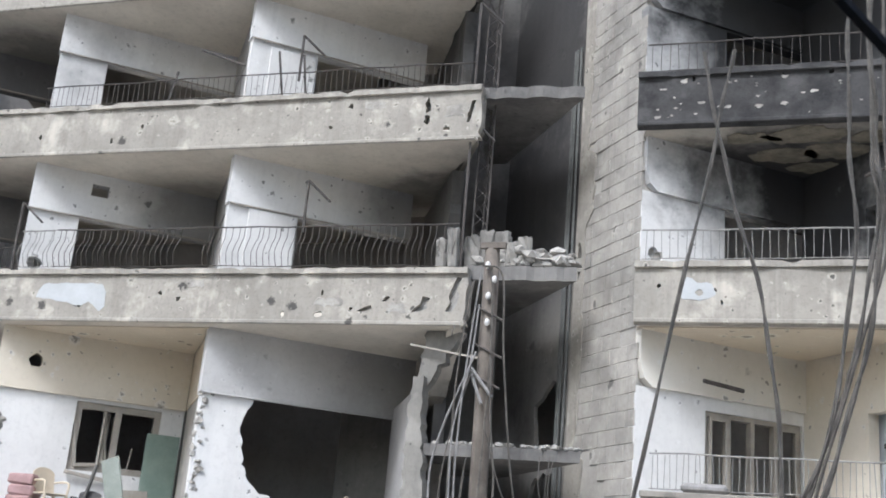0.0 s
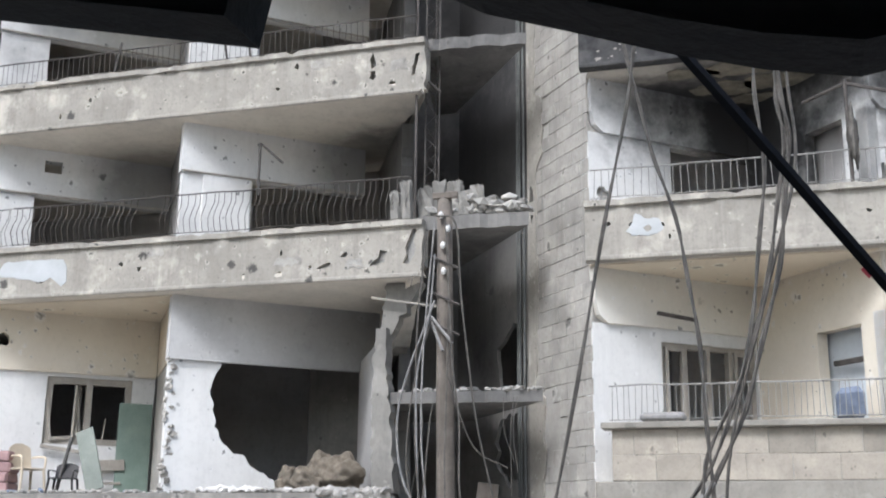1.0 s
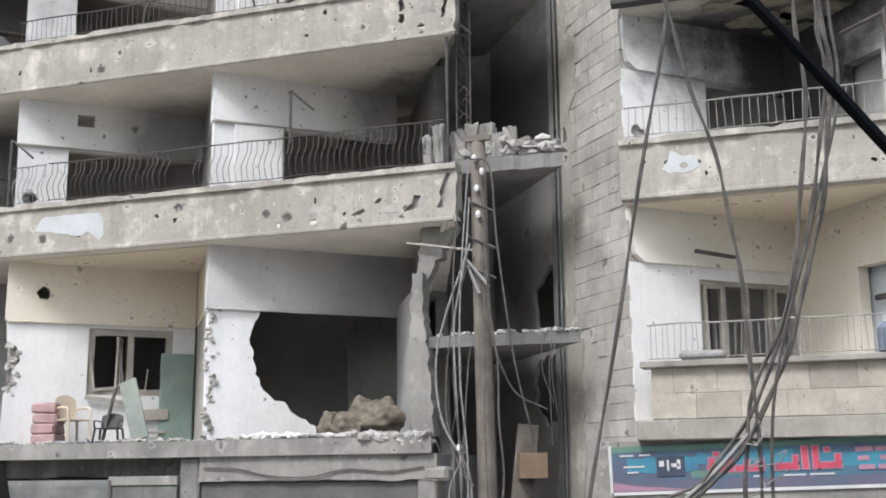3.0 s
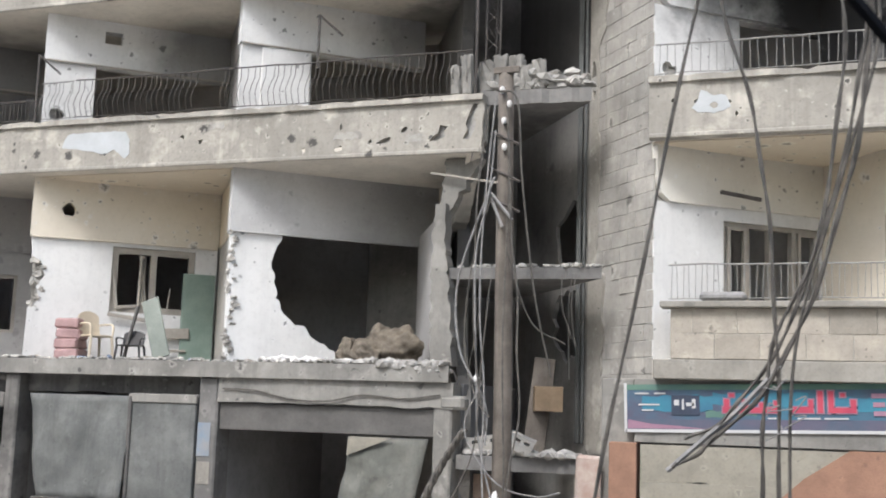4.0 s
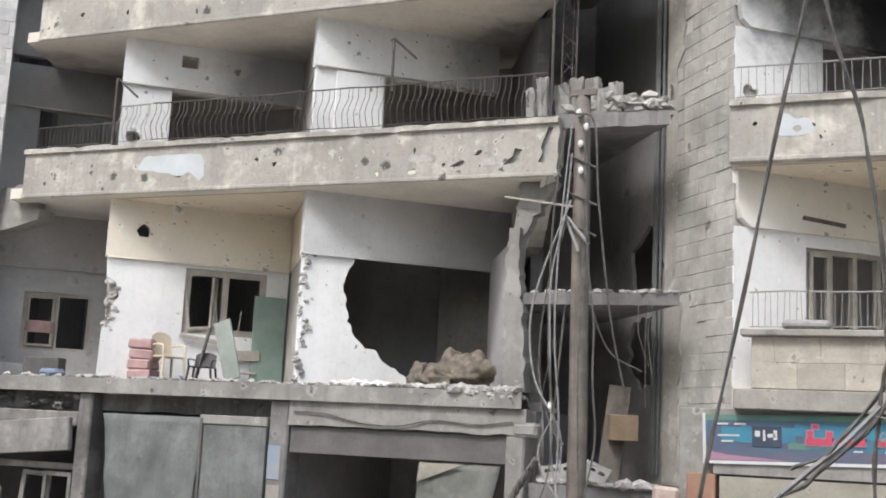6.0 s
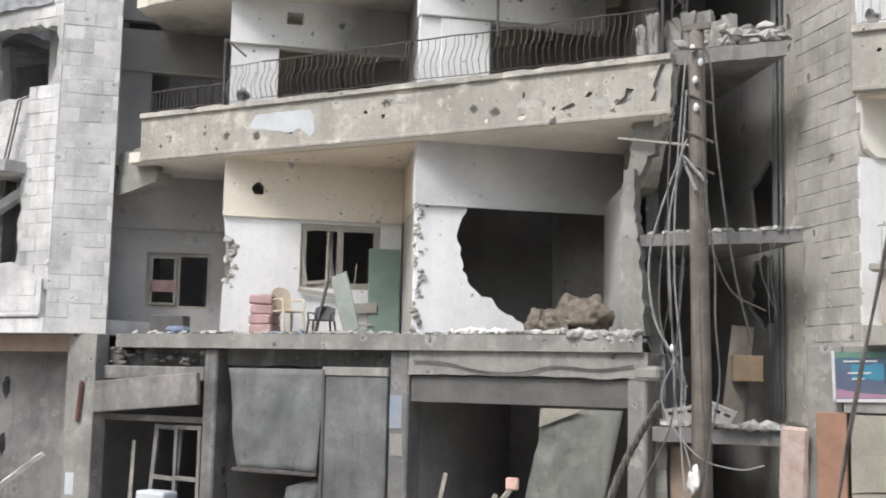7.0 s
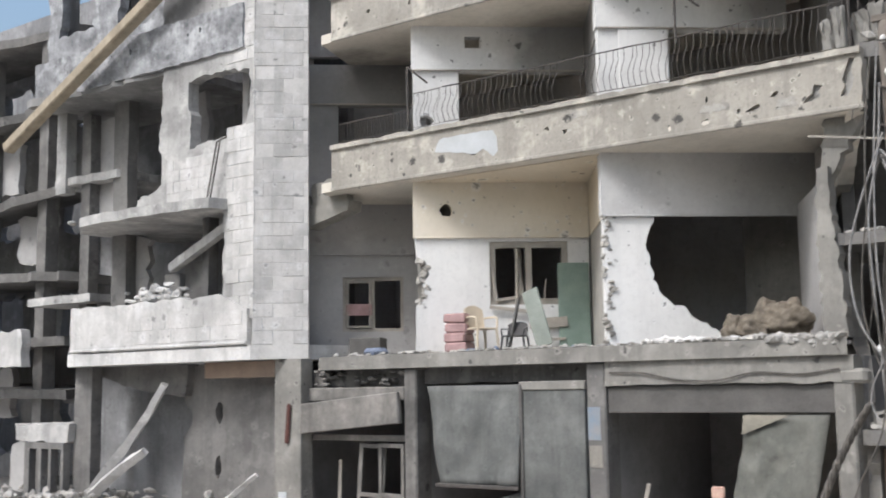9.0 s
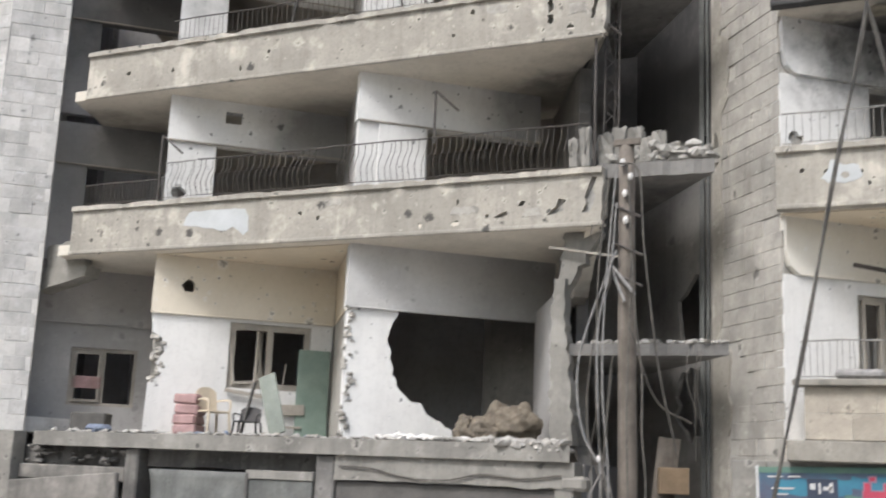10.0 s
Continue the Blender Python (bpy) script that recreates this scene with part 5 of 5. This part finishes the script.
for a, b in (((-10.6, 16.9, 12.2), (-9.7, 16.95, 11.85)), ((-11.1, 16.8, 11.05), (-11.0, 16.85, 11.75)), ((-8.75, 16.75, 11.04), (-8.95, 16.8, 12.0)), ((-8.3, 16.75, 11.04), (-8.45, 16.8, 11.9))):
    bm = bmesh.new()
    tube_mesh(bm, [a, b], 0.022, 6)
    tagged(part("iron_rod", bm, iron), "bent loose iron rod on the balcony", "rod", "loose rods")
bm = bmesh.new()
tube_mesh(bm, [Vector((*along(R2, 0.32, V_ANG, -0.01), 6.75)), Vector((*along(R2, 0.2, V_ANG, -0.01), 6.62)), Vector((*along(R2, 0.1, V_ANG, -0.01), 6.66))], 0.03, 5)
part("paint_mark", bm, banner_red, nb, "red sprayed paint mark")
for pts in ([(1.5, 16.5, 7.9), (1.5, 16.5, 9.5), (1.6, 16.6, 9.55)], [(0.9, 16.9, 9.35), (1.5, 16.5, 9.45), (2.3, 16.5, 9.2)]):
    bm = bmesh.new()
    tube_mesh(bm, pts, 0.03, 6)
    tagged(part("iron_bracket", bm, iron), "scorched iron drying rail on the burnt balcony", "bracket", "drying rails")
bm = bmesh.new()
lump_mesh(bm, (1.55, 16.42, 8.55), (0.14, 0.12, 0.7), 5, 3, 0.8)
tagged(part("burnt_cloth", bm, cable_mat, smooth=True), "burnt rag hanging from the drying rail", "cloth")

# ---- shop fronts: twisted metal ----


def sheet(name, label, pts, material, bend, group=""):
    """A dented metal sheet hung between four corners."""
    bm = bmesh.new()
    a, b, c, d = [Vector(p) for p in pts]
    n = 14
    grid = [[bm.verts.new((a.lerp(b, i / n)).lerp(d.lerp(c, i / n), j / n) + Vector((0, bend * noise.noise(Vector((i * 0.35, j * 0.3, len(pts) + a.x))), 0))) for i in range(n + 1)] for j in range(n + 1)]
    faces = [bm.faces.new((grid[j][i], grid[j][i + 1], grid[j + 1][i + 1], grid[j + 1][i])) for j in range(n) for i in range(n)]
    e = bmesh.ops.extrude_face_region(bm, geom=faces)
    bmesh.ops.translate(bm, verts=[v for v in e["geom"] if isinstance(v, bmesh.types.BMVert)], vec=(0, 0.02, 0))
    return tagged(part(name, bm, material, smooth=True), label, "metal sheet", group)


door_frame = thing("shop_door_frame", "grey timber door frame with open leaves in the wrecked shop", "door frame", at=(-14.6, YF + 0.3, 0))
for x0, x1, ry in ((-15.35, -14.75, 4), (-14.72, -14.0, 0)):
    bm = bmesh.new()
    panel_mesh(bm, (0, 0), 0, rect(0, x1 - x0, 0, 1.85), [rect(0.08, x1 - x0 - 0.08, 0.9, 1.77), rect(0.08, x1 - x0 - 0.08, 0.1, 0.82)], 0.05)
    leaf = part("leaf", bm, sign_wood, door_frame)
    leaf.matrix_basis = pose(x0, YF + 0.3, 0.01, 0, ry, 12 if ry else -8)
boxed("head", -16.7, -13.9, YF + 0.26, YF + 0.36, 1.9, 2.02, sign_wood, door_frame)
shutter = sheet("roller_shutter", "buckled grey roller shutter hanging in the shop front", [(-13.3, YF + 0.05, 2.95), (-11.15, YF + 0.02, 2.95), (-11.2, YF - 0.15, 1.2), (-13.0, YF + 0.0, 1.15)], steel_grey, 0.07)
boxed("bottom_bar", -13.0, -11.2, YF - 0.14, YF - 0.06, 1.12, 1.19, iron, shutter, "rusty bottom rail")
boxed("guide_rail", -11.2, -11.13, YF - 0.06, YF + 0.02, 0.0, 2.95, fascia_grey, shutter, "steel guide rail")
sheet("metal_sheet", "dented grey metal sheet torn across the shop opening", [(-7.12, YF + 0.15, 2.42), (-5.82, YF + 0.1, 2.42), (-6.1, YF - 0.2, 0.62), (-7.33, YF - 0.1, 0.98)], pale_steel, 0.1)
sheet("metal_sheet", "flat grey sheet lying on the shop floor", [(-11.9, YF, 0.9), (-11.2, YF, 1.1), (-11.2, YF - 0.2, 0.1), (-11.9, YF - 0.2, 0.1)], steel_grey, 0.08)
panel("corner_flap", (0, YF + 0.02), 0, [(-7.13, 2.42), (-6.4, 2.42), (-6.9, 2.22), (-7.16, 2.12)], [], 0.012, cream_metal, bpy.data.objects["metal_sheet"], "pale folded corner of the sheet")
slab_thing("sign_board", "tilted weathered sign board fallen across the shop front", "board", 2.75, 0.12, 0.6, sign_wood, pose(-16.6, YF - 0.12, 2.02, 0, -5, 0), 0.02)
bm = bmesh.new()
box(bm, -16.7, -13.9, YF + 0.1, YF + 0.2, 2.68, 2.95, None, 0.02)
tagged(part("shop_lintel_board", bm, sign_wood), "scorched timber board above the shop opening", "board")
for k, (x0, z0, x1, z1, y) in enumerate(((-16.0, 0.0, -15.95, 1.5, 17.2), (-8.9, 0.0, -8.6, 1.35, 16.3), (-8.3, 0.0, -7.3, 1.25, 16.0), (-8.15, 0.0, -7.6, 1.1, 16.05)  )):
    bm = bmesh.new()
    tube_mesh(bm, [(x0, y, z0), (x1, y, z1)], 0.045, 4)
    tagged(part("timber_stick", bm, frame_mat), "loose grey length of timber in the wrecked shop", "timber", "loose timber")
bm = bmesh.new()
box(bm, -7.4, -7.2, 15.95, 16.03, 1.2, 1.38, None, 0.02)
tagged(part("tin", bm, pink_cloth), "small faded red and white tin on a stick", "tin")
slab_thing("poster", "torn blue grey poster on the shop pillar", "poster", 0.24, 0.006, 0.55, blue_mark, pose(-9.86, YF + 0.008, 2.0), 0.0)
slab_thing("poster", "stained yellow paper on the shop pillar", "poster", 0.24, 0.006, 0.36, cream_stone, pose(-9.84, YF + 0.008, 1.55), 0.0)
slab_thing("red_cloth", "dark red rag hanging on the corner post", "cloth", 0.12, 0.06, 0.8, dark_red, pose(-16.82, YF - 0.2, 1.85, 0, 5, 0), 0.03)
slab_thing("paper_notice", "white notice stuck on the corner post", "poster", 0.22, 0.006, 0.42, bare_plaster, pose(-17.02, YL + 0.49, 0.45), 0.0)
slab_thing("air_conditioner", "broken pale metal housing standing in the shop", "housing", 0.9, 0.4, 0.5, bare_plaster, pose(-14.95, 16.2, 0.0, 0, 0, 0) @ Matrix.Diagonal((0.75, 1, 1.35, 1)), 0.03)

# wreckage under the pale ruin
slab_thing("timber_beam", "long dusty pale timber beam leaning across the ruin", "beam", 8.6, 0.3, 0.26, timber, pose(-25.75, YL - 0.5, 8.95, 0, -25.5, 0), 0.03)
for pts, r, label in (([(-23.4, YL + 0.25, 0.0), (-22.6, YL + 0.25, 0.9), (-21.6, YL + 0.3, 1.8), (-20.9, YL + 0.35, 2.55), (-20.5, YL + 0.4, 3.1)], 0.17, "pale bent steel beam fallen from the ceiling"),
                      ([(-23.3, YL + 0.1, 0.0), (-22.6, YL + 0.1, 0.6), (-21.7, YL + 0.15, 1.2), (-20.9, YL + 0.2, 1.62)], 0.2, "split pale beam lying slanted on the debris"),
                      ([(-19.3, YL + 0.3, 0.0), (-18.2, YL + 0.3, 0.75), (-17.5, YL + 0.35, 1.2)], 0.1, "short pale beam lying on the debris")):
    bm = bmesh.new()
    tube_mesh(bm, smooth_line(pts, 4), r, 4, 0.55)
    for v in bm.verts:
        v.co += Vector((rnd.uniform(-0.02, 0.02), 0, rnd.uniform(-0.02, 0.02)))
    tagged(part("steel_beam", bm, block_white), label, "beam", "fallen beams")

frame_bits = thing("broken_casement", "broken grey timber casement hanging askew in the window", "window frame")
for a, z, w, h, m_ in ((1.56, 4.56, 0.6, 1.08, pose(0, 0, 0, -5, -7, 10)), (1.98, 4.6, 0.24, 1.0, pose(0, 0, 0, 0, 2, 62))):
    bm = bmesh.new()
    panel_mesh(bm, (0, 0), 0, rect(0, w, 0, h), [rect(0.05, w - 0.05, 0.06, h - 0.05)], 0.04)
    sash = part("sash", bm, frame_mat, frame_bits)
    sash.matrix_basis = place(A, a, z, U_ANG, 0.03) @ m_
for a, z, w, h, ry in ((1.42, 4.42, 1.0, 0.07, 7), (2.2, 4.02, 0.75, 0.2, -3), (2.3, 3.78, 0.6, 0.05, -2)):
    boxed("rail", 0, w, -0.04, 0.0, 0, h, frame_mat, frame_bits, m=place(A, a, z, U_ANG, 0.06) @ pose(0, 0, 0, 0, ry, 0), bevel=0.006)
boxed("splinter", 0, 0.02, -0.02, 0.0, 0, 0.4, frame_mat, frame_bits, m=place(A, 2.5, 4.6, U_ANG, 0.0) @ pose(0, 0, 0, 0, 5, 0), bevel=0.0)
# hollow clay pots of the masonry laid bare at the bitten wall edge
for k in range(7):
    lump = bmesh.new()
    lump_mesh(lump, (*along(A, 0.1 + 0.06 * (k % 3), off=-0.06), 4.56 + 0.135 * k), (0.2, 0.16, 0.15), k + 2, 2, 0.7)
    part("broken_masonry", lump, chipped_render, block, "crumbled masonry in the broken wall edge")

for k in range(20):
    lump = bmesh.new()
    lump_mesh(lump, (*along(B, 0.03 + rnd.uniform(-0.04, 0.02), RET, 0.05 + rnd.uniform(-0.06, 0.06)), 3.66 + 0.112 * k), (rnd.uniform(0.06, 0.15), 0.12, rnd.uniform(0.07, 0.15)), k + 40, 2, 0.9)
    part("broken_masonry", lump, chipped_render, block, "crumbled masonry in the broken wall edge")
# details along the first-floor slab and beam
boxed("beam_end", -5.62, -5.22, YF - 0.02, YF + 0.3, 2.88, 3.1, concrete, block, "rounded broken beam end", bevel=0.05)
cable([(-9.4, YF - 0.03, 3.12), (-8.8, YF - 0.04, 3.1), (-8.2, YF - 0.03, 2.98), (-7.5, YF - 0.04, 2.96), (-6.9, YF - 0.03, 3.07), (-6.2, YF - 0.03, 3.03), (-5.6, YF - 0.03, 3.1)], 0.014, cable_mat, "dark wire sagging along the shop beam", "wall wires")
rubble("rubble", [(rnd.uniform(-6.6, -5.5), YF + rnd.uniform(-0.08, 0.12), 3.5 + rnd.uniform(-0.1, 0.06)) for k in range(80)], rubble_mat, "crumbling broken corner of the floor slab", (0.05, 0.2))
for x, z in ((-5.25, 6.95), (-5.1, 7.05), (-5.45, 3.5), (-5.7, 3.48), (-5.15, 10.1), (-14.9, 6.95)):
    bm = bmesh.new()
    tube_mesh(bm, smooth_line([(x, YF + 0.1, z), (x + 0.1, YF - 0.12, z - 0.05), (x + rnd.uniform(0.05, 0.2), YF - 0.2, z - rnd.uniform(0.1, 0.4))], 4), 0.008, 4)
    tagged(part("rebar", bm, iron), "bent rusty reinforcing bar sticking out of concrete", "rebar", "bent rebars")

for k in range(16):
    x = rnd.uniform(-15.4, -6.2)
    slab_thing("debris_scrap", "small scrap of splintered debris on the floor slab", "debris", rnd.uniform(0.08, 0.3), rnd.uniform(0.03, 0.1), rnd.uniform(0.02, 0.06), rnd.choice((frame_mat, cardboard, rubble_mat, cloth_blue)), pose(x, YF + rnd.uniform(0.0, 0.25), 3.57, rnd.uniform(-15, 15), rnd.uniform(-20, 20), rnd.uniform(0, 180)), 0.008, "debris scraps")
for k in range(5):
    x = rnd.uniform(-5.2, -3.5)
    cable([(x, 16.9, 5.0), (x + rnd.uniform(-0.1, 0.1), 16.82, 4.5), (x + rnd.uniform(-0.25, 0.25), 16.8, rnd.uniform(3.2, 4.0))], 0.007, cable_mat, "thin wire dangling from the broken landing", "landing wires")

# ---- masonry pieces ----


def courses(parent, o, ang, s0, s1, z0, z1, bw, bh, material, skip=(), off=0.008, stagger=True, miss=0.0):
    """Stone courses laid on a wall; pieces share a few shapes."""
    shapes = []
    for k in range(4):
        bm = bmesh.new()
        box(bm, 0.002, bw - 0.002, -off, 0.05, 0.002, bh - 0.002, None, 0.007)
        for v in bm.verts:
            v.co += Vector((rnd.uniform(-0.004, 0.002), rnd.uniform(-0.004, 0.003), rnd.uniform(-0.004, 0.002)))
        ob = part("block", bm, material, parent)
        shapes.append(ob.data)
        bpy.data.objects.remove(ob)
    half = {}
    row = 0
    z = z0
    while z + bh <= z1 + 0.01:
        s = s0 - (bw / 2 if stagger and row % 2 else 0)
        while s < s1 - 0.05:
            a, b = max(s, s0), min(s + bw, s1)
            mid = ((a + b) / 2, z + bh / 2)
            gone = rnd.random() < miss * (4 if a < s0 + 0.1 or b > s1 - 0.1 else 1)
            if b - a > 0.1 and not gone and not any(k[0] < mid[0] < k[1] and k[2] < mid[1] < k[3] for k in skip):
                m = place(o, a, z, ang, rnd.uniform(-0.006, 0.006)) @ Matrix.Diagonal(((b - a) / bw, 1, 1, 1))
                share("block", rnd.choice(shapes), m, parent)
            s += bw
        z += bh
        row += 1


# V-running faces look the other way, so their pieces are laid from the far end
pier_far = along(R, 1.95, V_ANG)
courses(pier, pier_far, V_ANG + 180, 0, 1.95, 2.25, 13.5, 0.48, 0.25, block_grey, skip=[(0.0, 0.22, 2, 14), (0.2, 0.5, 3.5, 5.2), (0.2, 0.5, 9.2, 10.4)], off=0.008, miss=0.01)
courses(nb, (0, YR + 0.03), 0, -2.06, 6.0, 3.71, 4.44, 0.62, 0.365, block_sand)
courses(ruin, (0, YL + 0.05), 0, -18.15, -17.3, 4.6, 13, 0.42, 0.28, block_white, skip=[(-18.2, -17.3, 8.4, 9.8), (-18.2, -18.0, 4.0, 6.9)])
courses(ruin, (0, YL + 0.05), 0, -20.1, -18.15, 7.05, 8.1, 0.42, 0.25, block_white, miss=0.06)
courses(ruin, along(C, 0, off=-0.05), U_ANG, 0, SIDE, 3.86, 13, 0.42, 0.28, block_white, miss=0.03)
courses(ruin, (0, YL), 0, -21.5, -17.6, 3.98, 4.62, 0.42, 0.3, block_white)
